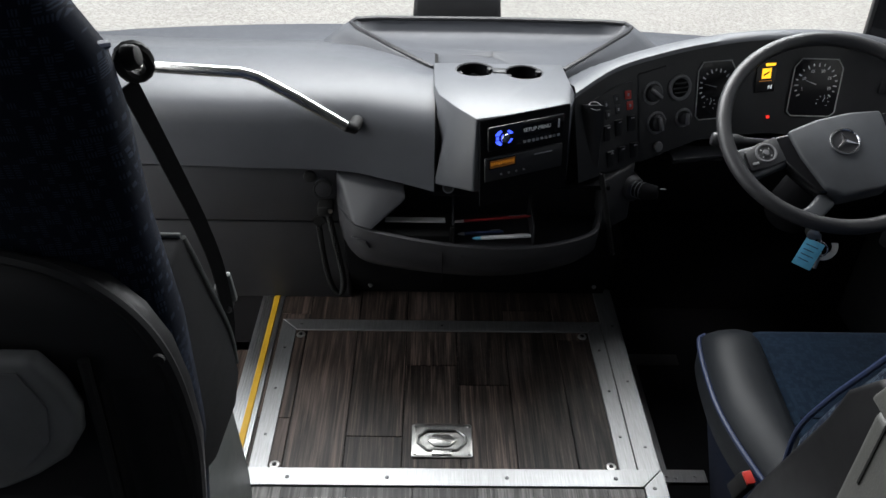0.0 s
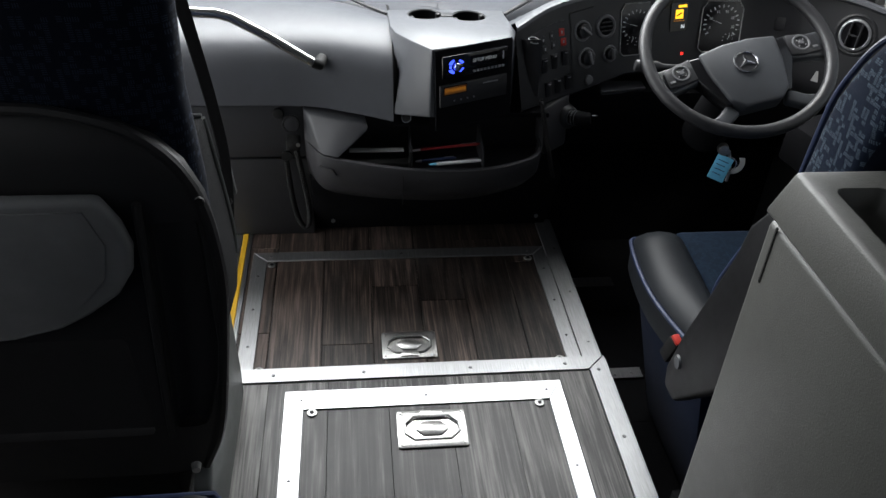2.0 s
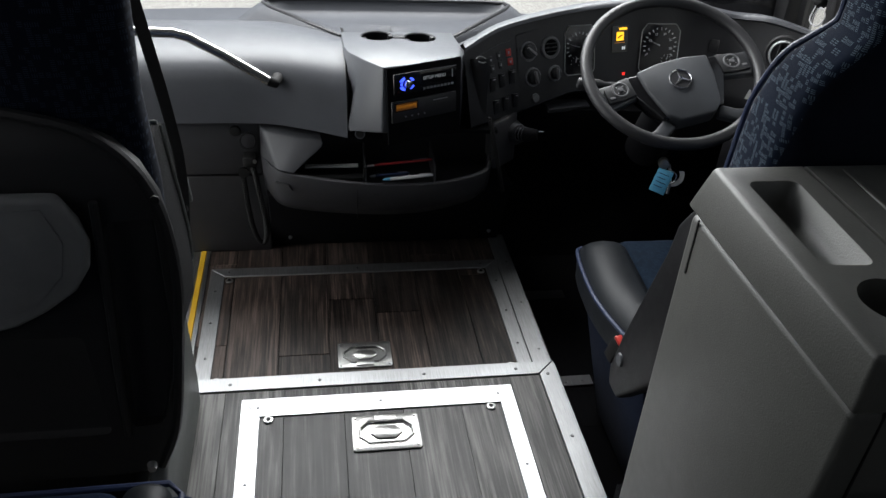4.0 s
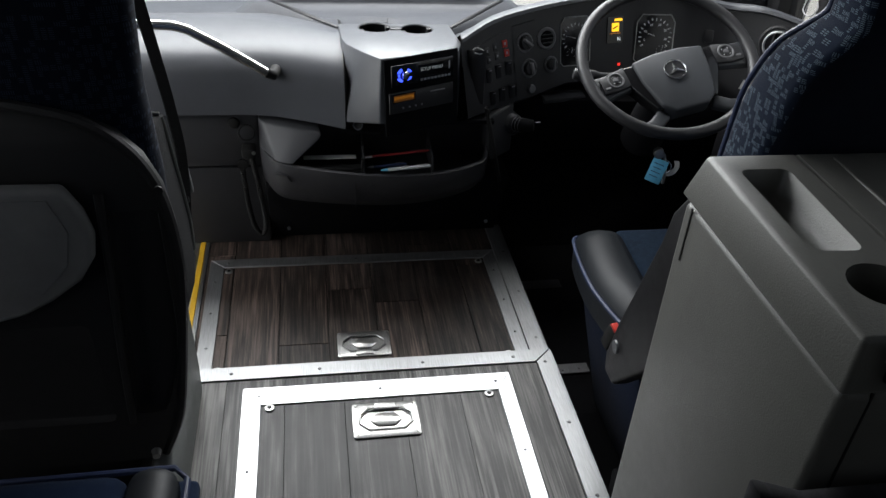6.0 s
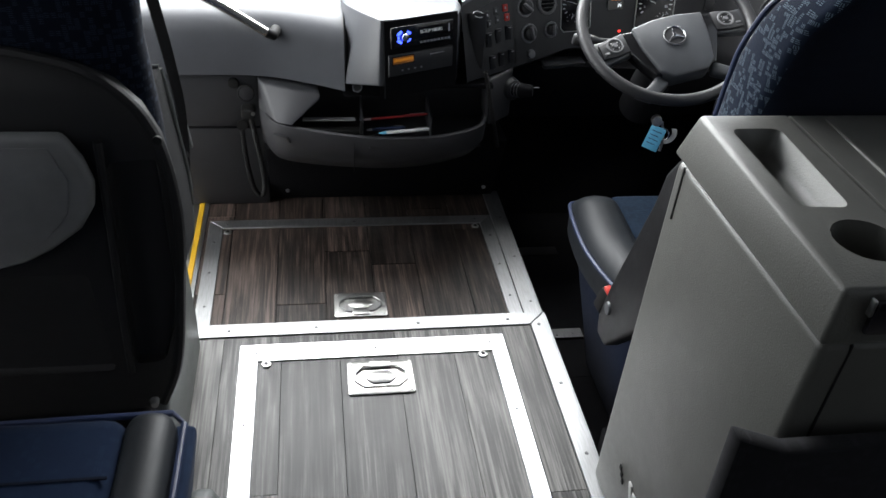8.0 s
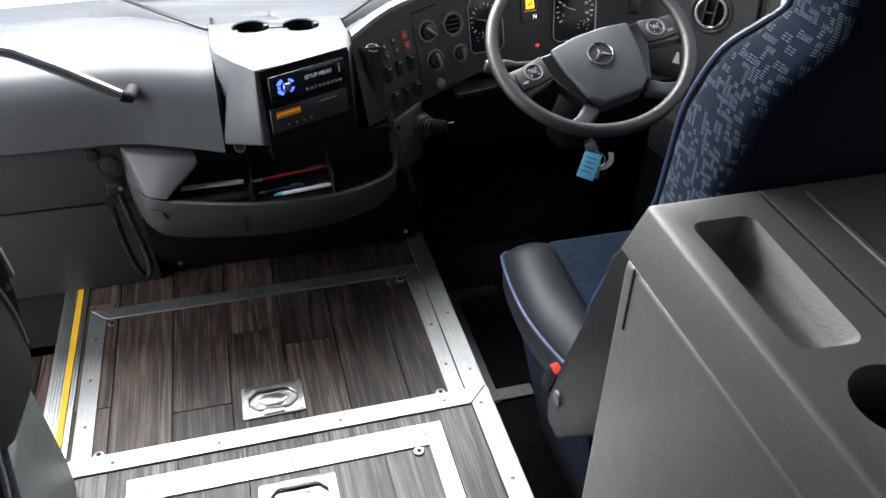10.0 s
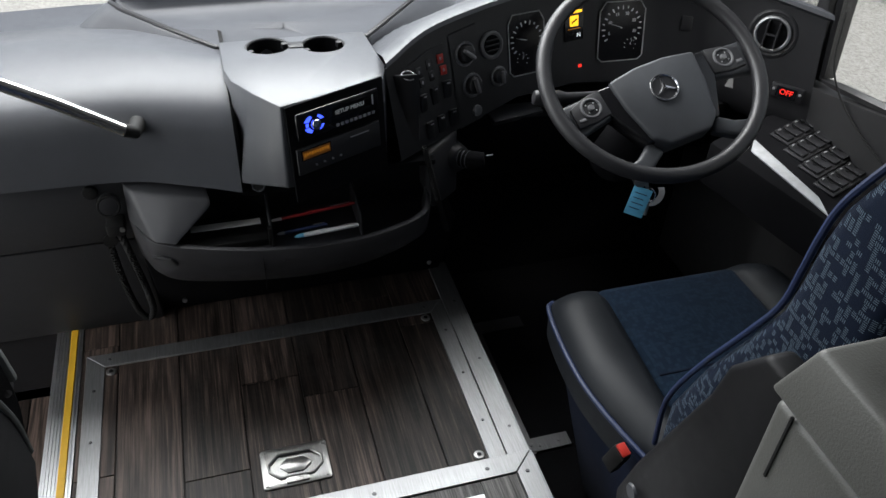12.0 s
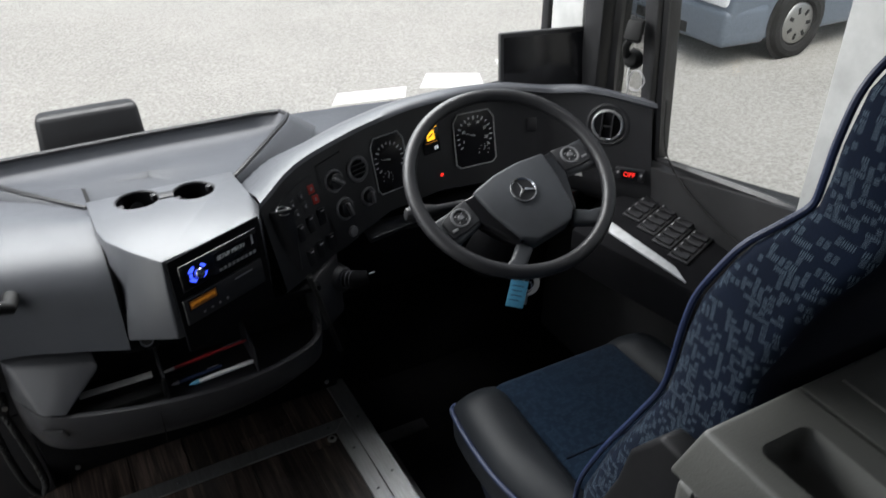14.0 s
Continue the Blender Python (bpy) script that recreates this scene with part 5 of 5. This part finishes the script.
writing("display_text", "OFF", 0.016, mh @ Matrix.Translation((0, 0, 0.0092)), GLOW_RED, scrn)
for s in (-1, 1):
    part("button", put(disc(0.003, 0.002, 10), mh @ Matrix.Translation((s * 0.027, 0.003, 0.008))), PALE, htr)

# ---- side console with rows of rocker switches ----
sc = thing("side_console", "black side console with four rows of rocker switches", "switches")
SO, SX, SY = Vector((1.000, 0.335, 0.445)), Vector((0.14, 0.055, 0.0)), Vector((0.055, -0.235, -0.004))
SM = Matrix((SX.normalized(), SY.normalized() * -1, SX.cross(-SY).normalized())).transposed().to_4x4()
SM.translation = SO
part("body", put(box(-0.085, 0.20, -0.50, 0.06, -0.10, 0.0, 0.01), SM), UNDER, sc)
part("silver_inlay", put(prism([(-0.037, -0.015), (0.004, 0.010), (-0.043, -0.190), (-0.074, -0.232)], "z", 0.0005, 0.004, 0.001), SM), SILVER, sc, "bright silver inlay strip")
for r in range(4):
    bank = part("switch_frame", put(box(0.050 - r * 0.022, 0.182 - r * 0.022, -0.045 - r * 0.053, 0.004 - r * 0.053, 0.0005, 0.005, 0.002), SM), FACIA, sc)
    for k in range(4):
        x0 = 0.055 - r * 0.022 + k * 0.031
        part("rocker", put(prism([(-0.040 - r * 0.053, 0.004), (0.0 - r * 0.053, 0.004), (0.0 - r * 0.053, 0.014), (-0.014 - r * 0.053, 0.008), (-0.040 - r * 0.053, 0.012)], "x", x0 + 0.002, x0 + 0.0245, 0.003), SM), DASH_DARK, bank)
        part("rocker_mark", put(box(x0 + 0.009, x0 + 0.017, -0.006 - r * 0.053, -0.004 - r * 0.053, 0.010, 0.0135), SM), PALE, bank)
part("cable", tube(curve([(1.14, 0.37, 0.70), (1.13, 0.34, 0.60), (1.142, 0.28, 0.53), (1.14, 0.16, 0.49), (1.142, 0.06, 0.47)], 8), 0.002, 6), RUBBER, sc)

# ---- open storage tray under the radio ----
tray = thing("storage_tray", "storage tray under the dashboard, shade painted into its grey", "tray")
LIP = curve([(-0.236, 0.478, 0.352), (-0.194, 0.405, 0.344), (-0.10, 0.372, 0.336), (0.03, 0.352, 0.328), (0.15, 0.348, 0.327), (0.25, 0.360, 0.334), (0.318, 0.386, 0.346), (0.340, 0.45, 0.356)], 6)
loops = []
for p in LIP:
    k = (p.x - 0.05) / 0.29
    zb = 0.215 + 0.03 * max(0, k) ** 2
    loops.append([(p.x * 0.98, p.y + 0.014, p.z - 0.002), (p.x * 0.985, p.y + 0.008, p.z + 0.004), (p.x, p.y, p.z + 0.002), (p.x, p.y - 0.002, p.z - 0.008), (p.x * 0.995, p.y + 0.004, p.z - 0.05), (p.x * 0.985, p.y + 0.022, zb + 0.035), (p.x * 0.96, p.y + 0.05, zb + 0.004), (p.x * 0.9, p.y + 0.12, zb)])
part("front", rings(loops, False, False), TRAY_SHADED, tray, smooth=60)
# Inner faces, floor and back in black: shade inside the tray as colour.
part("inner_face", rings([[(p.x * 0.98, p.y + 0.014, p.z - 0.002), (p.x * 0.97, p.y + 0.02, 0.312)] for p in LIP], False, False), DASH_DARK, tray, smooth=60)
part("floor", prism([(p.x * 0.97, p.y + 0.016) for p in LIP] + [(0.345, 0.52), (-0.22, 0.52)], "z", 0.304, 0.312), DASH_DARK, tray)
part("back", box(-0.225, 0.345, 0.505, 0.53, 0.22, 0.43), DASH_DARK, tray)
part("roof", prism([(0.07, 0.53), (0.07, 0.42), (0.25, 0.435), (0.345, 0.43), (0.345, 0.53)], "z", 0.424, 0.436, 0.003), UNDER, tray)
part("left_wing", hull8([(-0.236, 0.470, 0.352), (-0.194, 0.402, 0.346), (-0.155, 0.385, 0.346), (-0.085, 0.418, 0.400), (-0.10, 0.52, 0.405), (-0.236, 0.53, 0.352)], [(-0.236, 0.492, 0.425), (-0.225, 0.472, 0.420), (-0.15, 0.442, 0.416), (-0.085, 0.424, 0.414), (-0.10, 0.53, 0.426), (-0.236, 0.54, 0.427)], 0.006), WING, tray)
part("left_end", prism([(0.478, 0.352), (0.50, 0.42), (0.56, 0.42), (0.56, 0.24), (0.50, 0.24)], "x", -0.238, -0.226), DASH_SHADED, tray)
for x, y0 in ((0.015, 0.385), (0.185, 0.375)):
    part("divider", prism([(y0, 0.312), (0.50, 0.312), (0.50, 0.375), (y0 + 0.02, 0.362)], "x", x, x + 0.004, 0.0015), DASH_DARK, tray)
part("clip", tube([(-0.20, 0.40, 0.318), (-0.17, 0.389, 0.314), (-0.162, 0.388, 0.300)], 0.003, 6), DASH_DARK, tray)
part("finger_pull", box(0.03, 0.10, 0.350, 0.358, 0.300, 0.310, 0.003), DASH_DARK, tray)
part("seam", box(-0.0065, -0.005, 0.355, 0.362, 0.235, 0.322), RUBBER, tray)
part("right_shield", hull8([(0.335, 0.41, 0.33), (0.40, 0.45, 0.34), (0.40, 0.55, 0.34), (0.335, 0.55, 0.33)], [(0.33, 0.44, 0.44), (0.41, 0.50, 0.455), (0.41, 0.57, 0.455), (0.33, 0.57, 0.44)], 0.008), TRAY_SHADED, tray)


def pen(name, a, b, r, mat, tip, label, cat="pen"):
    a, b = Vector(a), Vector(b)
    t = thing(name, label, cat)
    part("barrel", tube([a, a.lerp(b, 0.05), a.lerp(b, 0.9), b], [r * 0.8, r, r, r * 0.6], 10), mat, t)
    part("tip", tube([a.lerp(b, 0.9), a.lerp(b, 1.0), a.lerp(b, 1.06)], [r * 1.02, r * 0.8, r * 0.2], 10), tip, t)
    part("clip", tube([a.lerp(b, 0.06) + Vector((0, 0, r * 1.3)), a.lerp(b, 0.3) + Vector((0, 0, r * 1.3))], r * 0.25, 6), STEEL, t)
    return t


pen("ballpoint_pen", (0.182, 0.392, 0.334), (0.065, 0.402, 0.318), 0.0045, WHITE, CARDBLUE, "white and blue ballpoint pen in the tray")
pen("ballpoint_pen", (0.125, 0.418, 0.326), (0.032, 0.412, 0.322), 0.0042, PIPING, STEEL, "dark blue ballpoint pen in the tray")
pen("red_pencil", (0.184, 0.440, 0.352), (0.024, 0.436, 0.338), 0.0036, RED_DARK, WHITE, "thin red pencil lying across the tray", "pencil")
kn = thing("letter_opener", "white blade with black handle in the tray", "blade")
part("blade", put(box(-0.13, 0.0, 0.432, 0.450, 0.300, 0.303, 0.001), pose(0, 0, 0.036, 0, 0, 0)), HEADLINE, kn)
part("holder", box(-0.155, 0.010, 0.395, 0.420, 0.313, 0.328, 0.003), RUBBER, kn)
part("post", box(0.010, 0.018, 0.392, 0.404, 0.313, 0.352, 0.002), RUBBER, kn)

# dark keypad with a silver button at the foot of the console
sock = thing("console_socket", "small round black socket below the console", "socket")
part("ring", put(ring(0.011, 0.0018, 20, 6), facing((0.004, 0.418, 0.434), (-0.2, -0.9, 0.3))), DASH, sock)
part("core", put(disc(0.010, 0.012, 16), facing((0.006, 0.429, 0.430), (-0.2, -0.9, 0.3))), RUBBER, sock)
part("back_plate", box(-0.03, 0.06, 0.432, 0.437, 0.405, 0.448), UNDER, sock)

# ---- hanging microphone on its cradle, at the switch bank ----
mic = thing("driver_microphone", "black hand microphone hanging in its cradle", "microphone")
p0, n0 = facia(0.30, 0.20)
part("cradle", tube([p0 + n0 * 0.006 + Vector((0, 0, -0.01)), p0 + n0 * 0.006 + Vector((0.004, -0.006, -0.09))], [0.016, 0.013], 4), DASH_DARK, mic)
part("handset", rings([[p0 + n0 * (0.018 + d) + Vector((w + lean, 0, drop)) for w, d in ((-hw, -0.008), (hw, -0.008), (hw, 0.010), (hw * 0.6, 0.014), (-hw * 0.6, 0.014), (-hw, 0.010))] for hw, drop, lean in ((0.016, 0.004, -0.004), (0.018, 0.0, -0.004), (0.018, -0.045, 0.0), (0.013, -0.085, 0.004), (0.011, -0.135, 0.008))]), FACIA, mic, "black handset")
part("rim_ring", put(ring(0.0125, 0.0012, 24, 6), facing(p0 + n0 * 0.02 + Vector((0, 0, 0.002)), (0.1, -0.25, 0.95))), STEEL, mic, "thin steel ring")
part("cord", tube([Vector((0.318, 0.418, 0.475)) + Vector((0.0002 * i + 0.005 * math.cos(i), 0.005 * math.sin(i), -0.0008 * i)) for i in range(260)], 0.0018, 5), RUBBER, mic)

# gear selector stalk under the facia
gear = thing("gear_selector", "black gear selector lever with silver ring", "lever")
part("boot", put(disc(0.040, 0.06, 20, 0.026, 0.008), facing((0.385, 0.52, 0.395), (0.4, -0.85, 0.15))), TRAY_SHADED, gear)
part("lever", tube([(0.40, 0.48, 0.405), (0.425, 0.45, 0.412), (0.45, 0.44, 0.416)], [0.016, 0.019, 0.014], 14), UNDER, gear)
for k in range(3):
    part("ring", put(ring(0.018, 0.0012, 20, 5), facing((0.41 + 0.006 * k, 0.468 - 0.007 * k, 0.407 + 0.002 * k), (0.65, -0.75, 0.15))), DASH, gear)
part("release_tab", box(0.452, 0.466, 0.437, 0.440, 0.424, 0.4265, 0.001), RING, gear)

# ---- grab rail on the left panel ----
rail = thing("grab_rail", "polished steel grab rail on black sockets", "rail")
RP = [(-0.80, 0.50, 0.662), (-0.60, 0.49, 0.660), (-0.405, 0.472, 0.658), (-0.375, 0.470, 0.650), (-0.30, 0.463, 0.611), (-0.205, 0.458, 0.552)]
part("bar", tube(RP, 0.0112, 20), POLISHED, rail)
part("socket", tube([(-0.207, 0.458, 0.553), (-0.192, 0.463, 0.545), (-0.186, 0.495, 0.545)], [0.012, 0.0125, 0.014], 14), RUBBER, rail)
part("rear_socket", tube([(-0.80, 0.50, 0.655), (-0.83, 0.51, 0.65), (-0.84, 0.56, 0.62)], [0.0135, 0.014, 0.016], 14), RUBBER, rail)

# ---- microphone with coiled lead on the left panel ----
ph = thing("guide_microphone", "black guide's microphone with a coiled lead", "microphone")
part("socket", put(disc(0.015, 0.008, 20, 0.013, 0.002), facing((-0.297, 0.513, 0.402), (0, -1, 0))), RUBBER, ph)
part("head", put(disc(0.020, 0.035, 24, 0.018, 0.003), facing((-0.268, 0.500, 0.382), (0.1, -0.9, 0.35))), DASH_DARK, ph)
part("head_ring", put(ring(0.0185, 0.0025, 24, 6), facing((-0.265, 0.469, 0.394), (0.1, -0.9, 0.35))), RUBBER, ph)
part("clamp", box(-0.282, -0.248, 0.475, 0.515, 0.318, 0.345, 0.005), RUBBER, ph)
part("clamp_screw", put(disc(0.005, 0.004, 10), facing((-0.252, 0.472, 0.338), (0, -1, 0))), STEEL, ph)
part("foot", put(disc(0.014, 0.006, 18), facing((-0.285, 0.516, 0.285), (0, -1, 0))), RUBBER, ph)
path_ = curve([(-0.262, 0.485, 0.335), (-0.252, 0.48, 0.28), (-0.240, 0.49, 0.18), (-0.238, 0.505, 0.105), (-0.250, 0.512, 0.072), (-0.268, 0.512, 0.10), (-0.280, 0.508, 0.18), (-0.286, 0.508, 0.275)], 90)
coil = [p + Vector((0.0055 * math.cos(i), 0.0055 * math.sin(i), 0.0)) for i, p in enumerate(path_)]
part("coiled_lead", tube(coil, 0.0024, 5), RUBBER, ph)

stk = thing("warning_sticker", "small white triangular sticker by the stalk", "sticker")
part("face", put(prism([(-0.009, -0.012), (0.009, -0.012), (0.002, 0.014), (-0.003, 0.014)], "z", 0, 0.001), on_facia(6.75, 0.80, 0.002)), HEADLINE, stk)

# ---- on the dashboard and in the driver's corner ----
bb = thing("windscreen_unit", "black rounded box standing at the windscreen", "device")
part("body", hull8([(-0.086, 1.005, 0.53), (0.148, 1.005, 0.53), (0.148, 1.06, 0.53), (-0.086, 1.06, 0.53)], [(-0.080, 1.015, 0.657), (0.142, 1.015, 0.657), (0.135, 1.06, 0.66), (-0.073, 1.06, 0.66)], 0.014, 3), POST, bb)
part("base", box(-0.03, 0.09, 1.0, 1.06, 0.524, 0.535, 0.003), RUBBER, bb)
mon = thing("monitor", "thin black flat monitor on the dashboard", "monitor")
mon_m = facing((1.035, 0.672, 0.715), (-0.20, -0.97, 0.12))
part("case", put(box(-0.118, 0.118, -0.080, 0.072, -0.02, 0.0, 0.004), mon_m), POST, mon)
part("screen", put(box(-0.110, 0.110, -0.066, 0.062, 0.0, 0.0015), mon_m), SCREEN, mon)
part("stand", put(box(-0.03, 0.03, -0.11, -0.07, -0.025, -0.005, 0.004), mon_m), RUBBER, mon)
sm = thing("suction_mount", "black twin suction mount with a loose wire", "mount")
part("cup", put(disc(0.026, 0.022, 24, 0.016, 0.005), facing((1.165, 0.515, 0.745), (-1, -0.4, 0.2))), RUBBER, sm)
part("arm", tube(curve([(1.145, 0.52, 0.755), (1.125, 0.50, 0.79), (1.13, 0.475, 0.82)], 5), 0.009, 8), RUBBER, sm)
part("clamp", put(hull8([(-0.012, -0.022, 0), (0.012, -0.022, 0), (0.012, 0.03, 0), (-0.012, 0.03, 0)], [(-0.02, -0.018, 0.03), (0.02, -0.018, 0.03), (0.018, 0.026, 0.03), (-0.018, 0.026, 0.03)], 0.005), facing((1.13, 0.475, 0.82), (-0.9, -0.4, 0.3))), RUBBER, sm)
part("wire", tube(curve([(1.15, 0.51, 0.735), (1.13, 0.49, 0.70), (1.13, 0.455, 0.695), (1.135, 0.44, 0.72), (1.14, 0.47, 0.735), (1.145, 0.50, 0.71), (1.145, 0.50, 0.64)], 8), 0.0016, 6), PALE, sm)

tagged(link("wall_footwell", box(0.44, 1.149, 0.76, 0.80, LOW, 0.47), UNDER), "bulkhead of the driver's footwell, shade painted black", "wall", kind="structure")
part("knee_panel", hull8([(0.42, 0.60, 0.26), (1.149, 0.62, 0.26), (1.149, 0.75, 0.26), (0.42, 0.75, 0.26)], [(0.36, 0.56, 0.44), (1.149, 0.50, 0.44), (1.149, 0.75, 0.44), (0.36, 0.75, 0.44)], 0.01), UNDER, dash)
part("knee_strip", hull8([(0.50, 0.535, 0.432), (0.62, 0.56, 0.432), (0.62, 0.60, 0.432), (0.50, 0.60, 0.432)], [(0.50, 0.53, 0.445), (0.62, 0.555, 0.445), (0.62, 0.60, 0.445), (0.50, 0.60, 0.445)], 0.003), DASH_SHADED, dash)
tagged(link("wall_seat_riser", box(0.4315, 1.14, -0.455, -0.40, LOW, 0.10), UNDER), "riser behind the driver's seat, shade painted black", "wall", kind="structure")
tagged(link("floor_driver_rear", box(0.431, 1.149, -0.455, 0.0, LOW - 0.1, LOW), UNDER), "rubber floor under the driver's seat, shade painted black", "floor", kind="structure")

# ---- outside: road paint and a parked van ----
PAINT = plain("worn_road_paint", (0.75, 0.75, 0.73), 0.8)
for a in ([(2.05, 4.95), (2.66, 4.84), (2.78, 5.06), (2.19, 5.18)], [(2.86, 4.97), (3.36, 4.72), (3.50, 5.05), (3.08, 5.27)], [(3.74, 5.12), (3.95, 5.05), (4.05, 5.25), (3.82, 5.30)]):
    tagged(link("road_marking", prism(a, "z", ROAD + 0.001, ROAD + 0.005), PAINT, smooth=0), "worn white painted mark on the tarmac", "road marking", "white road marks")

VAN = plain("grey_blue_car_paint", (0.12, 0.145, 0.18), 0.25)
TYRE = plastic("tyre_rubber", (0.015, 0.015, 0.015), 0.8)
LENS = plain("clear_lamp_lens", (0.7, 0.72, 0.75), 0.1)
van = thing("parked_van", "grey-blue parked van with silver wheel trims", "van")
VX, VY0, VY1, VZ = 5.45, 4.02, 5.72, ROAD
body = [(VX + 0.06, 0.20), (VX, 0.32), (VX - 0.02, 0.52), (VX + 0.03, 0.66), (VX + 0.10, 0.80), (VX + 0.75, 1.02), (VX + 1.55, 1.80), (VX + 1.8, 1.92), (VX + 4.2, 1.92), (VX + 4.3, 0.25)]
part("body", prism([(x, z + VZ) for x, z in body], "y", VY0 + 0.05, VY1 - 0.05, 0.05, 3), VAN, van)
part("bumper", hull8([(VX - 0.05, VY0 + 0.06, VZ + 0.20), (VX + 0.45, VY0 + 0.01, VZ + 0.20), (VX + 0.45, VY1 - 0.01, VZ + 0.20), (VX - 0.05, VY1 - 0.06, VZ + 0.20)], [(VX - 0.05, VY0 + 0.06, VZ + 0.53), (VX + 0.45, VY0 + 0.01, VZ + 0.55), (VX + 0.45, VY1 - 0.01, VZ + 0.55), (VX - 0.05, VY1 - 0.06, VZ + 0.53)], 0.05, 3), VAN, van)
part("intake", box(VX - 0.056, VX + 0.1, VY0 + 0.5, VY1 - 0.5, VZ + 0.24, VZ + 0.34, 0.01), TYRE, van)
for y0, y1 in ((VY0 + 0.10, VY0 + 0.50), (VY1 - 0.50, VY1 - 0.10)):
    hl = part("headlight", hull8([(VX - 0.04, y0, VZ + 0.55), (VX - 0.04, y1, VZ + 0.55), (VX + 0.12, y1, VZ + 0.55), (VX + 0.12, y0, VZ + 0.55)], [(VX + 0.02, y0 + 0.02, VZ + 0.78), (VX + 0.02, y1 - 0.02, VZ + 0.78), (VX + 0.15, y1, VZ + 0.80), (VX + 0.15, y0, VZ + 0.80)], 0.03, 3), LENS, van, "clear headlight")
    part("reflector", put(disc(0.07, 0.02, 24), facing((VX - 0.03, (y0 + y1) / 2, VZ + 0.66), (-1, 0, 0.2))), CHROME, hl)
part("grille", box(VX - 0.045, VX + 0.1, VY0 + 0.55, VY1 - 0.55, VZ + 0.56, VZ + 0.74, 0.02), TYRE, van)
part("windscreen", hull8([(VX + 0.72, VY0 + 0.15, VZ + 1.035), (VX + 0.72, VY1 - 0.15, VZ + 1.035), (VX + 0.75, VY1 - 0.15, VZ + 1.03), (VX + 0.75, VY0 + 0.15, VZ + 1.03)], [(VX + 1.49, VY0 + 0.25, VZ + 1.785), (VX + 1.49, VY1 - 0.25, VZ + 1.785), (VX + 1.52, VY1 - 0.25, VZ + 1.78), (VX + 1.52, VY0 + 0.25, VZ + 1.78)]), SCREEN, van)
for x in (VX + 0.85, VX + 3.5):
    for y, s in ((VY0 + 0.03, -1), (VY1 - 0.03, 1)):
        wm = facing((x, y + s * 0.06, VZ + 0.325), (0, s, 0))
        wh = part("wheel", put(tube([(0.255 * math.cos(k * math.pi / 18), 0.255 * math.sin(k * math.pi / 18), -0.09) for k in range(36)], 0.07, 10, True), wm), TYRE, van)
        part("wheel_trim", put(disc(0.20, 0.02, 28, 0.17, 0.006), wm @ Matrix.Translation((0, 0, -0.055))), STEEL, wh)
        for k in range(7):
            part("trim_slot", put(box(0.09, 0.15, -0.018, 0.018, 0.0, 0.006, 0.004), wm @ Matrix.Translation((0, 0, -0.039)) @ pose(0, 0, 0, 0, 0, k * 360 / 7)), TYRE, wh)
part("wheel_arch", put(disc(0.37, 0.006, 32), facing((VX + 0.85, VY0 + 0.05, VZ + 0.34), (0, -1, 0))), TYRE, van)

# ---- floor planks, each a piece of its own ----

def plank(parent, x0, x1, y0, y1, z, mat):
    gap = 0.0014 if y0 >= 0 else 0.0002
    bm = box(x0 + gap, x1 - gap, y0 + gap * 0.7, y1 - gap * 0.7, z - 0.0035, z, 0.0006, 1)
    return part("plank", bm, mat, parent, smooth=0)


def lay(parent, xs, y0, y1, z, mat, cuts):
    for i, (a, b) in enumerate(zip(xs, xs[1:])):
        ys = [y0] + [c for c in cuts.get(i, ()) if y0 < c < y1] + [y1]
        for c, d in zip(ys, ys[1:]):
            plank(parent, a, b, c, d, z, mat)


# front platform: joints run on under the hatch frame
lay(platform, [-0.40, -0.326, -0.204, -0.085, 0.035, 0.152, 0.275, 0.402], 0.006, 0.625, 0.0, WOOD_FAR, {0: (0.177, 0.52), 2: (0.128,), 3: (0.341,), 4: (0.279,), 5: (0.54,), 6: (0.43,)})
near_x = [-1.15, -1.03, -0.91, -0.79, -0.67, -0.55, -0.43, -0.308, -0.185, -0.061, 0.063, 0.187, 0.31, 0.38]
near_cuts = {7: (-1.9, -0.46), 8: (-2.1,), 9: (-1.6,), 10: (-2.0,), 11: (-1.8, -1.1), 12: (-0.50,)}
lay(floor, near_x, -3.45, -0.037, STEP, WOOD_GLARE, near_cuts)
lay(steps, [-0.80, -0.68, -0.56, -0.457], 0.02, 0.598, -0.196, WOOD_FAR, {1: (0.3,)})
part("edge_strip", box(-0.80, -0.457, 0.600, 0.612, -0.199, -0.17), ALU, steps, "metal skirting strip")
